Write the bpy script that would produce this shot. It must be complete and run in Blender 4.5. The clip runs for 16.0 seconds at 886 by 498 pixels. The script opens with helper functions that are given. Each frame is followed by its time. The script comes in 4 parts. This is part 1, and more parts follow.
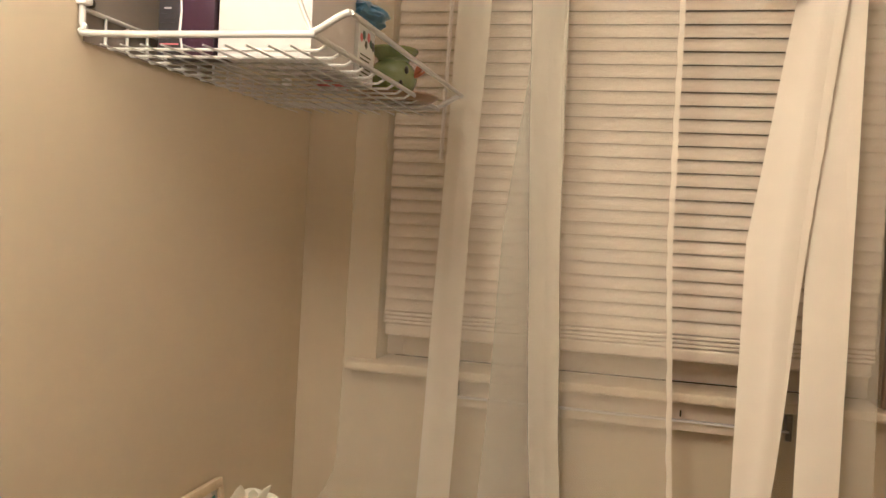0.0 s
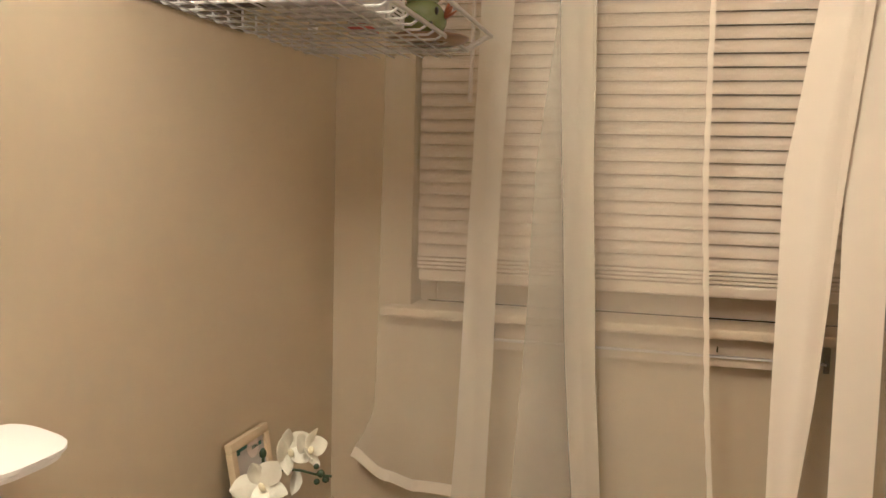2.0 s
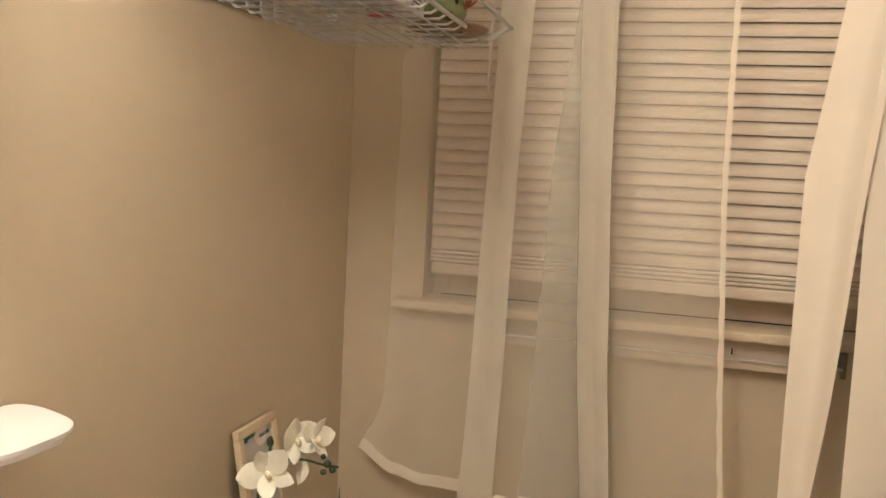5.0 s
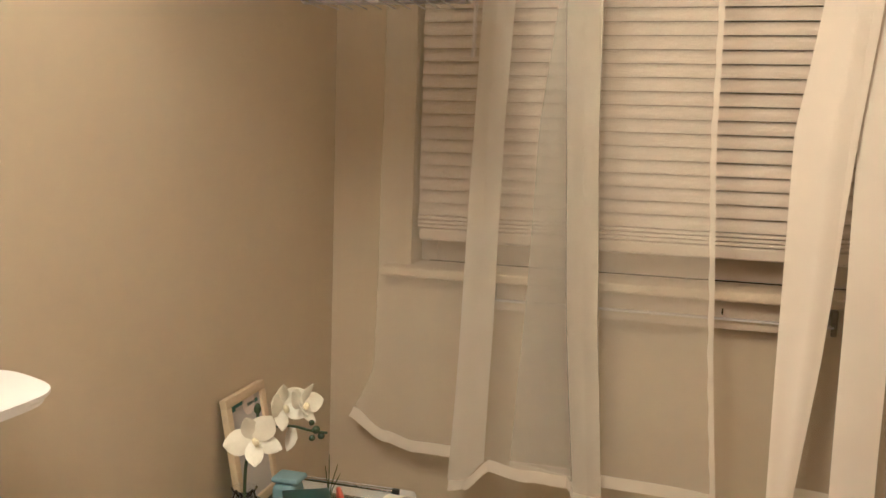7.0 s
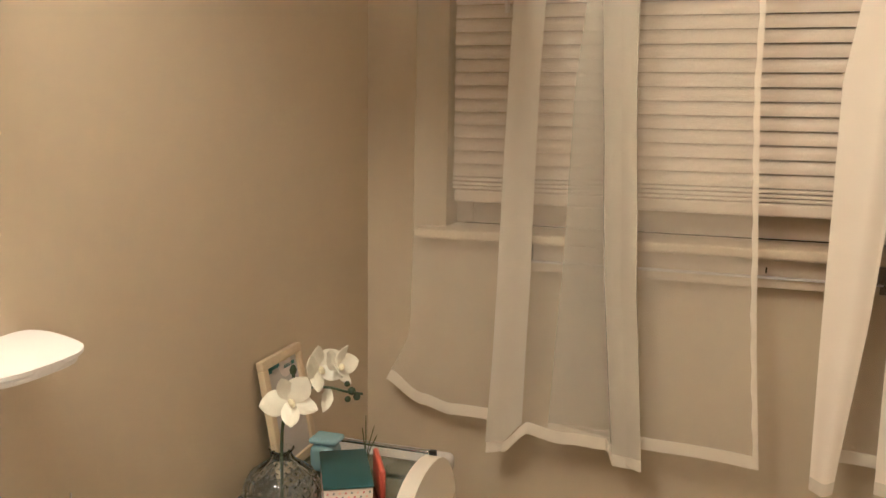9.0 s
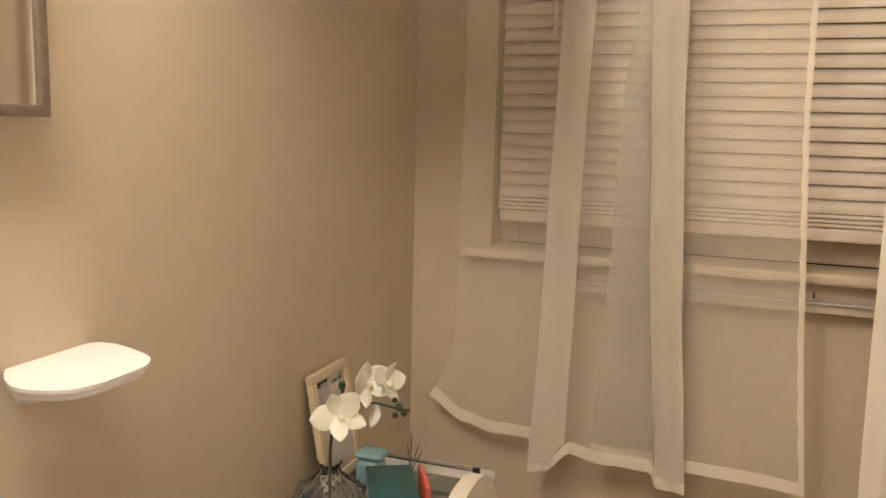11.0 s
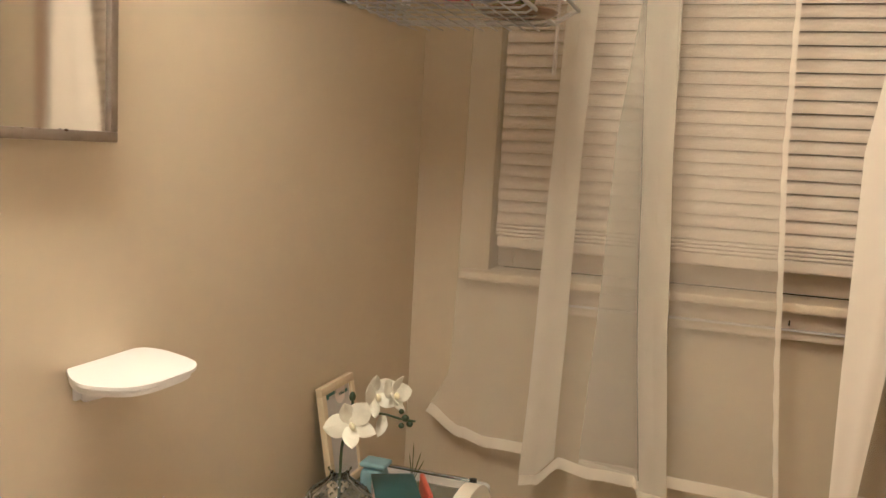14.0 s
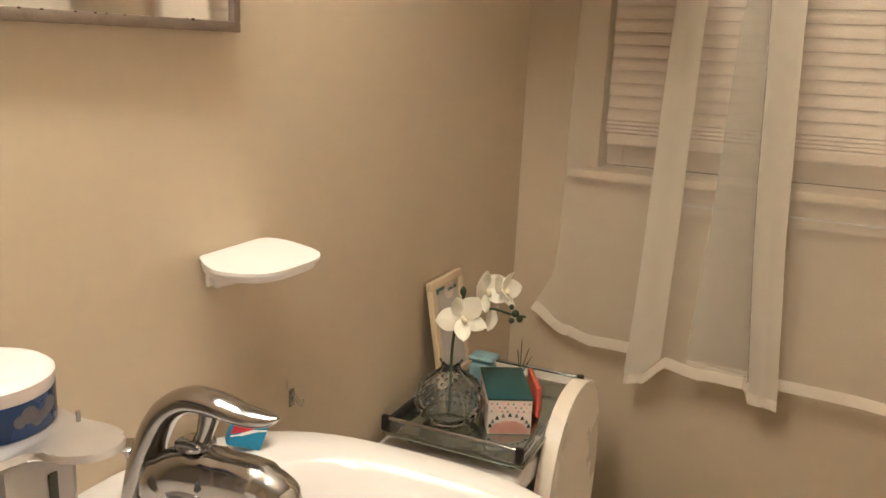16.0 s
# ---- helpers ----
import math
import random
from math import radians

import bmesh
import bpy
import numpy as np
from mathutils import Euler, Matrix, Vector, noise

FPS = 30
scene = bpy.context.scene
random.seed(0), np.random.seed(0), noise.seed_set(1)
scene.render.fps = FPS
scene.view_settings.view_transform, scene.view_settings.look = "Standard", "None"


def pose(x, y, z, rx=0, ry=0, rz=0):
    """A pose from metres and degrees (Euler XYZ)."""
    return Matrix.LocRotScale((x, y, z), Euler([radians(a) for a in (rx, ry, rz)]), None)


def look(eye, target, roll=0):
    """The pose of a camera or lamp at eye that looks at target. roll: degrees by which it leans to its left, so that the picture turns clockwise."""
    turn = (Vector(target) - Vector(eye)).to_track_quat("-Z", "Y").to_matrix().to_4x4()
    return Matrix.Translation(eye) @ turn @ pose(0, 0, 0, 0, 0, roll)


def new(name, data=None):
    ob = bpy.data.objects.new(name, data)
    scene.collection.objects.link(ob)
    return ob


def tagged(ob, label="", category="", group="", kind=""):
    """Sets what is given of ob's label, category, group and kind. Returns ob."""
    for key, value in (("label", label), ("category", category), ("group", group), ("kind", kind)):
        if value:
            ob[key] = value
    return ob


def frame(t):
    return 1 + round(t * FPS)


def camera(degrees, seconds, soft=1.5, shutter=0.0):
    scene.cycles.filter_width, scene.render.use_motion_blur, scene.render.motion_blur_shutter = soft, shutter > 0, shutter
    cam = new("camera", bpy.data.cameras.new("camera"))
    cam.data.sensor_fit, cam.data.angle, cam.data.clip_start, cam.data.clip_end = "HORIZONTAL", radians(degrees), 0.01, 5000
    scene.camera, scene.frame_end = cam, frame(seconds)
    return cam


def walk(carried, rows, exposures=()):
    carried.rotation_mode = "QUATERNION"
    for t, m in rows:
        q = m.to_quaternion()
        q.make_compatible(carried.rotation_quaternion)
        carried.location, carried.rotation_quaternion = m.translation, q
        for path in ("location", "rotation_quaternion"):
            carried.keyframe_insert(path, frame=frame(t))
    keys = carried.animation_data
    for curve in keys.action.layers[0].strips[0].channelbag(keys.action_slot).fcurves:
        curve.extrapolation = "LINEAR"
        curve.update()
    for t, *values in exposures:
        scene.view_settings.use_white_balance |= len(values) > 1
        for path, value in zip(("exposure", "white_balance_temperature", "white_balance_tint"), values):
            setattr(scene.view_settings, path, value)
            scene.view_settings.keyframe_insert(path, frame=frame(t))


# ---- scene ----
cam = camera(56.2, 16.0)
PATH = [
    (0, (0.676, 0.095, 1.386), (0.215, 2.04, 1.316), 3.2),
    (0.5, (0.673, 0.099, 1.391), (0.223, 2.046, 1.31), 3.0),
    (1, (0.669, 0.102, 1.38), (0.209, 2.045, 1.274), 2.9),
    (1.5, (0.653, 0.095, 1.374), (0.189, 2.034, 1.217), 2.4),
    (2, (0.641, 0.086, 1.37), (0.154, 2.017, 1.183), 1.5),
    (2.5, (0.642, 0.068, 1.377), (0.132, 1.994, 1.204), 1.7),
    (3, (0.642, 0.068, 1.378), (0.134, 1.996, 1.216), 2.6),
    (3.5, (0.63, 0.08, 1.368), (0.143, 2.012, 1.2), 3.6),
    (4, (0.621, 0.088, 1.376), (0.119, 2.016, 1.206), 3.6),
    (4.5, (0.633, 0.093, 1.372), (0.114, 2.016, 1.189), 3.2),
    (7, (0.646, 0.115, 1.341), (0.147, 2.035, 1.087), 2.0),
    (7.5, (0.651, 0.12, 1.348), (0.105, 2.025, 1.078), 2.2),
    (8, (0.644, 0.127, 1.338), (0.085, 2.025, 1.042), 1.9),
    (8.5, (0.651, 0.128, 1.336), (0.087, 2.02, 1.016), 1.6),
    (9, (0.651, 0.133, 1.326), (0.064, 2.016, 0.994), 0.9),
    (9.5, (0.657, 0.136, 1.321), (0.019, 2.0, 0.981), 0.4),
    (10, (0.65, 0.141, 1.332), (-0.055, 1.984, 1.005), 1.1),
    (12.5, (0.622, 0.044, 1.339), (0.02, 1.932, 1.066), 1.9),
    (13, (0.615, 0.037, 1.343), (-0.011, 1.917, 1.07), 2.5),
    (13.5, (0.617, 0.007, 1.339), (-0.013, 1.889, 1.091), 3.1),
    (14, (0.625, 0.004, 1.343), (0.002, 1.889, 1.108), 3.1),
    (14.5, (0.62, 0.008, 1.334), (-0.018, 1.887, 1.089), 2.3),
    (15, (0.601, 0.001, 1.333), (-0.081, 1.86, 1.049), 1.8),
    (15.5, (0.592, 0.0, 1.336), (-0.135, 1.828, 0.976), 2.1),
    (16, (0.594, 0.0, 1.328), (-0.208, 1.77, 0.854), 2.5),
]
# the warm lamp is balanced by a low white balance, which drifts for a moment after twelve seconds
EXPOSURES = [(0, 0.0, 3490, 10), (11.4, 0.0, 3490, 10), (12.1, 0.05, 4650, 6), (12.3, 0.05, 4600, 6), (12.5, 0.05, 4160, 1),
             (12.7, 0.05, 3800, 9), (12.9, 0.0, 3500, 10), (13.1, 0.0, 3490, 10), (16, 0.0, 3490, 10)]
walk(cam, [(t, look(eye, target, roll)) for t, eye, target, roll in PATH], EXPOSURES)

# ---- world and lamps ----
world = bpy.data.worlds.new("night")
world.use_nodes = True
world.node_tree.nodes["Background"].inputs[0].default_value = (0.10, 0.13, 0.2, 1)
world.node_tree.nodes["Background"].inputs[1].default_value = 0.02
scene.world = world
LAMP_COLOUR = (1.0, 0.55, 0.172)
LAMP_WATTS = 9.9   # each globe

WALL_Y = 1.70      # inner face of the window wall
ROOM_X = 1.95
ROOM_Y0 = -1.25
CEIL = 2.42


# ---- materials ----
def material(name, base, rough=0.5, metal=0.0, vary=0.06, scale=8.0, bump=0.0, bump_scale=60.0, spec=0.5, coat=0.0):
    """Principled surface whose colour drifts at two scales, with fine relief."""
    m = bpy.data.materials.new(name)
    m.use_nodes = True
    nt = m.node_tree
    p = nt.nodes["Principled BSDF"]
    p.inputs["Roughness"].default_value = rough
    p.inputs["Metallic"].default_value = metal
    p.inputs["Specular IOR Level"].default_value = spec
    p.inputs["Coat Weight"].default_value = coat
    geo = nt.nodes.new("ShaderNodeTexCoord")
    big = nt.nodes.new("ShaderNodeTexNoise")
    big.inputs["Scale"].default_value = scale
    big.inputs["Detail"].default_value = 4
    fine = nt.nodes.new("ShaderNodeTexNoise")
    fine.inputs["Scale"].default_value = scale * 14
    fine.inputs["Detail"].default_value = 3
    nt.links.new(geo.outputs["Object"], big.inputs["Vector"])
    nt.links.new(geo.outputs["Object"], fine.inputs["Vector"])
    mix = nt.nodes.new("ShaderNodeMath")
    mix.operation = "MULTIPLY_ADD"
    nt.links.new(fine.outputs[0], mix.inputs[0])
    mix.inputs[1].default_value = 0.4
    nt.links.new(big.outputs[0], mix.inputs[2])
    ramp = nt.nodes.new("ShaderNodeMapRange")
    ramp.inputs["From Min"].default_value = 0.3
    ramp.inputs["From Max"].default_value = 1.1
    ramp.inputs["To Min"].default_value = 1 - vary
    ramp.inputs["To Max"].default_value = 1 + vary
    nt.links.new(mix.outputs[0], ramp.inputs["Value"])
    tone = nt.nodes.new("ShaderNodeVectorMath")
    tone.operation = "SCALE"
    tone.inputs[0].default_value = base
    nt.links.new(ramp.outputs[0], tone.inputs["Scale"])
    nt.links.new(tone.outputs[0], p.inputs["Base Color"])
    wear = nt.nodes.new("ShaderNodeMapRange")
    wear.inputs["To Min"].default_value = max(0.02, rough - 0.08)
    wear.inputs["To Max"].default_value = min(1.0, rough + 0.08)
    nt.links.new(big.outputs[0], wear.inputs["Value"])
    nt.links.new(wear.outputs[0], p.inputs["Roughness"])
    if bump:
        grain = nt.nodes.new("ShaderNodeTexNoise")
        grain.inputs["Scale"].default_value = bump_scale
        grain.inputs["Detail"].default_value = 3
        nt.links.new(geo.outputs["Object"], grain.inputs["Vector"])
        b = nt.nodes.new("ShaderNodeBump")
        b.inputs["Strength"].default_value = bump
        b.inputs["Distance"].default_value = 0.002
        nt.links.new(grain.outputs[0], b.inputs["Height"])
        nt.links.new(b.outputs[0], p.inputs["Normal"])
    return m


def fabric(name, base, cover, through_light=0.22):
    """Woven sheer cloth: threads that scatter light both ways, with open gaps between them."""
    m = bpy.data.materials.new(name)
    m.use_nodes = True
    nt = m.node_tree
    nt.nodes.remove(nt.nodes["Principled BSDF"])
    out = nt.nodes["Material Output"]
    geo = nt.nodes.new("ShaderNodeTexCoord")
    cloud = nt.nodes.new("ShaderNodeTexNoise")
    cloud.inputs["Scale"].default_value = 9.0
    cloud.inputs["Detail"].default_value = 2
    nt.links.new(geo.outputs["Object"], cloud.inputs["Vector"])
    opacity = nt.nodes.new("ShaderNodeMapRange")
    opacity.inputs["From Min"].default_value = 0.3
    opacity.inputs["From Max"].default_value = 0.7
    opacity.inputs["To Min"].default_value = max(0.0, cover - 0.014)
    opacity.inputs["To Max"].default_value = min(1.0, cover + 0.014)
    nt.links.new(cloud.outputs[0], opacity.inputs["Value"])
    diffuse = nt.nodes.new("ShaderNodeBsdfDiffuse")
    diffuse.inputs[0].default_value = (*base, 1)
    glow = nt.nodes.new("ShaderNodeBsdfTranslucent")
    glow.inputs[0].default_value = (*base, 1)
    cloth = nt.nodes.new("ShaderNodeMixShader")
    cloth.inputs[0].default_value = through_light
    nt.links.new(diffuse.outputs[0], cloth.inputs[1])
    nt.links.new(glow.outputs[0], cloth.inputs[2])
    gap = nt.nodes.new("ShaderNodeBsdfTransparent")
    mix = nt.nodes.new("ShaderNodeMixShader")
    nt.links.new(opacity.outputs[0], mix.inputs[0])
    nt.links.new(gap.outputs[0], mix.inputs[1])
    nt.links.new(cloth.outputs[0], mix.inputs[2])
    nt.links.new(mix.outputs[0], out.inputs["Surface"])
    return m


def thin_glass(name, haze, ior=1.33):
    """Thin clear glass: see-through, with a mirror gloss that grows at grazing angles and a little haze."""
    m = bpy.data.materials.new(name)
    m.use_nodes = True
    nt = m.node_tree
    nt.nodes.remove(nt.nodes["Principled BSDF"])
    clear = nt.nodes.new("ShaderNodeBsdfTransparent")
    clear.inputs[0].default_value = (0.99, 0.995, 0.99, 1)
    milk = nt.nodes.new("ShaderNodeBsdfDiffuse")
    milk.inputs[0].default_value = (0.8, 0.8, 0.78, 1)
    body = nt.nodes.new("ShaderNodeMixShader")
    body.inputs[0].default_value = haze
    gloss = nt.nodes.new("ShaderNodeBsdfGlossy")
    gloss.inputs["Roughness"].default_value = 0.03
    edge = nt.nodes.new("ShaderNodeFresnel")
    edge.inputs["IOR"].default_value = ior
    top = nt.nodes.new("ShaderNodeMixShader")
    nt.links.new(clear.outputs[0], body.inputs[1])
    nt.links.new(milk.outputs[0], body.inputs[2])
    nt.links.new(edge.outputs[0], top.inputs[0])
    nt.links.new(body.outputs[0], top.inputs[1])
    nt.links.new(gloss.outputs[0], top.inputs[2])
    nt.links.new(top.outputs[0], nt.nodes["Material Output"].inputs["Surface"])
    return m


def lamp_glow(name, colour, strength):
    m = bpy.data.materials.new(name)
    m.use_nodes = True
    p = m.node_tree.nodes["Principled BSDF"]
    p.inputs["Emission Color"].default_value = (*colour, 1)
    p.inputs["Emission Strength"].default_value = strength
    return m


PAINT = material("wall_paint", (0.55, 0.468, 0.302), 0.42, vary=0.035, scale=2.2, bump=0.10, bump_scale=140, spec=0.35)
CEILING_PAINT = material("ceiling_paint", (0.78, 0.75, 0.70), 0.8, vary=0.03, scale=2)
FLOOR_TILE = material("floor_tile", (0.24, 0.21, 0.18), 0.35, vary=0.10, scale=6)
TRIM = material("trim_paint", (0.62, 0.53, 0.38), 0.45, vary=0.09, scale=22, bump=0.25, bump_scale=70)
WORN = material("worn_trim_paint", (0.64, 0.54, 0.36), 0.55, vary=0.16, scale=40, bump=0.5, bump_scale=90)
# side casing: the shade on it is put into the brown
CASING_SHADE = material("shaded_casing", (0.26, 0.18, 0.11), 0.5, vary=0.12, scale=14)
SLAT = material("blind_slat", (0.76, 0.67, 0.54), 0.45, vary=0.04, scale=9)
CORD = material("cord", (0.75, 0.72, 0.66), 0.8)
SHEER = fabric("sheer_cloth", (0.98, 0.915, 0.75), 0.19)
PLEAT = fabric("pleated_sheer_cloth", (0.97, 0.905, 0.74), 0.48)
HEM = fabric("sheer_hem_cloth", (0.98, 0.915, 0.765), 0.72)
DENSE = fabric("gathered_sheer_cloth", (0.98, 0.90, 0.765), 0.95, 0.08)
SHOWER = material("shower_cloth", (0.88, 0.82, 0.70), 0.75, vary=0.04, scale=4, bump=0.2, bump_scale=200)
CHROME = material("chrome", (0.40, 0.385, 0.37), 0.14, 1.0, vary=0.08, scale=20)
STEEL = material("brushed_steel", (0.66, 0.63, 0.61), 0.45, 1.0, vary=0.06, scale=30)
FRAME_METAL = material("bronze_frame", (0.30, 0.25, 0.20), 0.42, 0.75, vary=0.22, scale=55, bump=0.3, bump_scale=120)
RUST = material("rust_spot", (0.07, 0.04, 0.025), 0.8, vary=0.2, scale=80)
SILVER = material("mirror_silver", (0.90, 0.90, 0.88), 0.01, 1.0, vary=0.0)
PORCELAIN = material("porcelain", (0.75, 0.72, 0.70), 0.13, vary=0.02, scale=5, coat=0.4)
SEAT_PLASTIC = material("seat_plastic", (0.80, 0.74, 0.62), 0.28, vary=0.03, scale=6)
DISH_PLASTIC = material("white_moulded_plastic", (0.80, 0.77, 0.745), 0.30, vary=0.02, scale=10)
WIRE = material("white_coated_wire", (0.50, 0.475, 0.44), 0.35, vary=0.05, scale=30)
CARD_WHITE = material("white_carton", (0.63, 0.585, 0.565), 0.5, vary=0.02, scale=10)
CARD_GREY = material("printed_carton_side", (0.62, 0.60, 0.56), 0.5, vary=0.05, scale=30)
PURPLE = material("purple_carton", (0.030, 0.008, 0.025), 0.32, vary=0.35, scale=18)
BLACK_CARD = material("black_carton", (0.022, 0.018, 0.022), 0.35, vary=0.2, scale=20)
SILVER_PRINT = material("silver_print", (0.55, 0.52, 0.52), 0.4, 0.4)
TAUPE = material("taupe_sheet", (0.21, 0.175, 0.14), 0.6, vary=0.08, scale=14)
INK = material("black_ink", (0.03, 0.03, 0.03), 0.6)
PINK_INK = material("pink_print", (0.55, 0.15, 0.16), 0.5)
GREEN_GLAZE = material("green_glaze", (0.22, 0.26, 0.075), 0.09, vary=0.18, scale=26, coat=0.6)
LEAF_ORANGE = material("orange_painted_clay", (0.36, 0.13, 0.035), 0.3, vary=0.25, scale=60)
DARK_HOLE = material("dark_glaze_hole", (0.03, 0.03, 0.015), 0.5)
BROWN_DISH = material("brown_ceramic", (0.24, 0.15, 0.08), 0.3, vary=0.15, scale=30)
BLUE_FILM = material("pale_blue_plastic", (0.30, 0.44, 0.52), 0.22, vary=0.12, scale=30)
BLUE_DARK = material("blue_plastic", (0.10, 0.20, 0.36), 0.3, vary=0.12, scale=30)
WOOD = material("pale_wood", (0.60, 0.48, 0.27), 0.5, vary=0.14, scale=20, bump=0.15)
PICTURE = material("picture_print", (0.50, 0.46, 0.42), 0.4, vary=0.05, scale=20)
TEAL = material("teal_print", (0.05, 0.17, 0.20), 0.45)
PETAL = material("cream_petal", (0.86, 0.82, 0.68), 0.5, vary=0.05, scale=40, bump=0.2, bump_scale=160)
LIP = material("yellow_lip", (0.80, 0.73, 0.45), 0.5)
STEM = material("dark_green_stem", (0.035, 0.055, 0.02), 0.5, vary=0.25, scale=60)
CRYSTAL = thin_glass("cut_crystal", 0.03, 1.16)
FACET = thin_glass("crystal_facet", 0.05, 1.7)
TRAY_GLASS = thin_glass("tray_glass", 0.07)
PANE = material("obscured_glass", (0.30, 0.26, 0.23), 0.35, vary=0.10, scale=60, bump=0.4, bump_scale=220)
TRAY_BASE = material("smoked_mirror", (0.33, 0.36, 0.31), 0.10, 0.9, vary=0.15, scale=30)
DARK_METAL = material("dark_metal", (0.05, 0.045, 0.04), 0.3, 0.6)
BOX_TEAL = material("teal_card", (0.030, 0.076, 0.082), 0.45, vary=0.08, scale=30)
BOX_CREAM = material("cream_printed_card", (0.72, 0.62, 0.55), 0.5, vary=0.05, scale=40)
BOX_PEACH = material("peach_print", (0.78, 0.47, 0.37), 0.5, vary=0.08, scale=60)
BOX_GREY = material("grey_blue_print", (0.20, 0.22, 0.25), 0.5)
ORANGE = material("orange_plastic", (0.52, 0.10, 0.03), 0.3, vary=0.10, scale=20)
TUB_WHITE = material("white_tub_plastic", (0.72, 0.655, 0.655), 0.35, vary=0.02, scale=10)
TUB_BLUE = material("navy_label", (0.012, 0.035, 0.16), 0.28, vary=0.25, scale=26)
TUB_PALE = material("label_picture", (0.10, 0.095, 0.12), 0.35, vary=0.4, scale=60)
CADDY = material("satin_grey_plastic", (0.33, 0.31, 0.29), 0.34, 0.25, vary=0.05, scale=12)
PASTE_RED = material("red_print", (0.62, 0.035, 0.035), 0.35)
PASTE_BLUE = material("blue_print", (0.03, 0.20, 0.48), 0.35, vary=0.25, scale=40)
PASTE_WHITE = material("white_print", (0.85, 0.84, 0.83), 0.35)
CLEAR = thin_glass("clear_plastic", 0.12)
GLOBE = lamp_glow("lit_globe", LAMP_COLOUR, 6.0)


# ---- mesh helpers ----
def mesh_object(name, bm, mat, smooth=True):
    me = bpy.data.meshes.new(name)
    bmesh.ops.recalc_face_normals(bm, faces=bm.faces)
    bm.to_mesh(me)
    bm.free()
    me.materials.append(mat)
    if smooth:
        me.shade_smooth()
        me.set_sharp_from_angle(angle=radians(38))
    return new(name, me)


def part(name, bm, mat, parent, label=""):
    ob = mesh_object(name, bm, mat)
    ob.parent = parent
    ob.matrix_parent_inverse = parent.matrix_world.inverted()
    return tagged(ob, label)


def thing(name, label, category, group="", kind="", at=(0, 0, 0)):
    ob = new(name)
    ob.empty_display_size = 0.02
    ob.matrix_world = Matrix.Translation(at)
    return tagged(ob, label, category, group, kind)


def block(x0, x1, y0, y1, z0, z1, bevel=0.0, segments=2, bm=None):
    own = bmesh.new()
    bmesh.ops.create_cube(own, size=1)
    bmesh.ops.scale(own, vec=(x1 - x0, y1 - y0, z1 - z0), verts=own.verts)
    bmesh.ops.translate(own, vec=((x0 + x1) / 2, (y0 + y1) / 2, (z0 + z1) / 2), verts=own.verts)
    if bevel:
        bmesh.ops.bevel(own, geom=own.edges[:], offset=bevel, segments=segments, affect="EDGES", profile=0.5)
    return join(bm, own)


def join(bm, own):
    if bm is None:
        return own
    me = bpy.data.meshes.new("tmp")
    own.to_mesh(me)
    own.free()
    bm.from_mesh(me)
    bpy.data.meshes.remove(me)
    return bm


def moved(bm, m):
    bmesh.ops.transform(bm, matrix=m, verts=bm.verts)
    return bm


def sweep(points, radius, sides=8, bm=None, squash=1.0, side=None):
    """A tube along points; radius is a number or one for each point; squash flattens it along the second normal."""
    own = bmesh.new()
    pts = [Vector(p) for p in points]
    n = len(pts)
    radii = radius if isinstance(radius, (list, tuple)) else [radius] * n
    rings = []
    up = Vector(side) if side else None
    for i, p in enumerate(pts):
        d = (pts[min(i + 1, n - 1)] - pts[max(i - 1, 0)]).normalized()
        if up is None:
            up = d.orthogonal().normalized()
        a = (up - d * up.dot(d)).normalized()
        b = d.cross(a)
        if side is None:
            up = a
        rings.append([own.verts.new(p + radii[i] * (a * math.cos(k * math.tau / sides) + b * squash * math.sin(k * math.tau / sides))) for k in range(sides)])
    for r, q in zip(rings, rings[1:]):
        for k in range(sides):
            own.faces.new((r[k], r[(k + 1) % sides], q[(k + 1) % sides], q[k]))
    own.faces.new(rings[0][::-1])
    own.faces.new(rings[-1])
    return join(bm, own)


def lathe(profile, steps=32, at=(0, 0, 0), bm=None, flute=0.0, flutes=0):
    """Turns (radius, height) pairs round the upright axis; flute ripples the wall."""
    own = bmesh.new()
    rings = []
    for r, z in profile:
        ring = []
        for k in range(steps):
            a = k * math.tau / steps
            rr = r * (1 + flute * math.cos(flutes * a)) if flutes else r
            ring.append(own.verts.new((at[0] + rr * math.cos(a), at[1] + rr * math.sin(a), at[2] + z)))
        rings.append(ring)
    for r, q in zip(rings, rings[1:]):
        for k in range(steps):
            own.faces.new((r[k], r[(k + 1) % steps], q[(k + 1) % steps], q[k]))
    if profile[0][0] > 1e-4:
        own.faces.new(rings[0][::-1])
    if profile[-1][0] > 1e-4:
        own.faces.new(rings[-1])
    bmesh.ops.remove_doubles(own, verts=own.verts, dist=1e-5)
    return join(bm, own)


def prism(outline, z0, z1, bevel=0.0, bm=None):
    """An upright slab over a closed outline of (x, y)."""
    own = bmesh.new()
    low = [own.verts.new((x, y, z0)) for x, y in outline]
    high = [own.verts.new((x, y, z1)) for x, y in outline]
    n = len(outline)
    own.faces.new(low[::-1])
    own.faces.new(high)
    for k in range(n):
        own.faces.new((low[k], low[(k + 1) % n], high[(k + 1) % n], high[k]))
    if bevel:
        edge = [e for e in own.edges if abs(e.verts[0].co.z - e.verts[1].co.z) < 1e-6]
        bmesh.ops.bevel(own, geom=edge, offset=bevel, segments=3, affect="EDGES", profile=0.5)
    return join(bm, own)


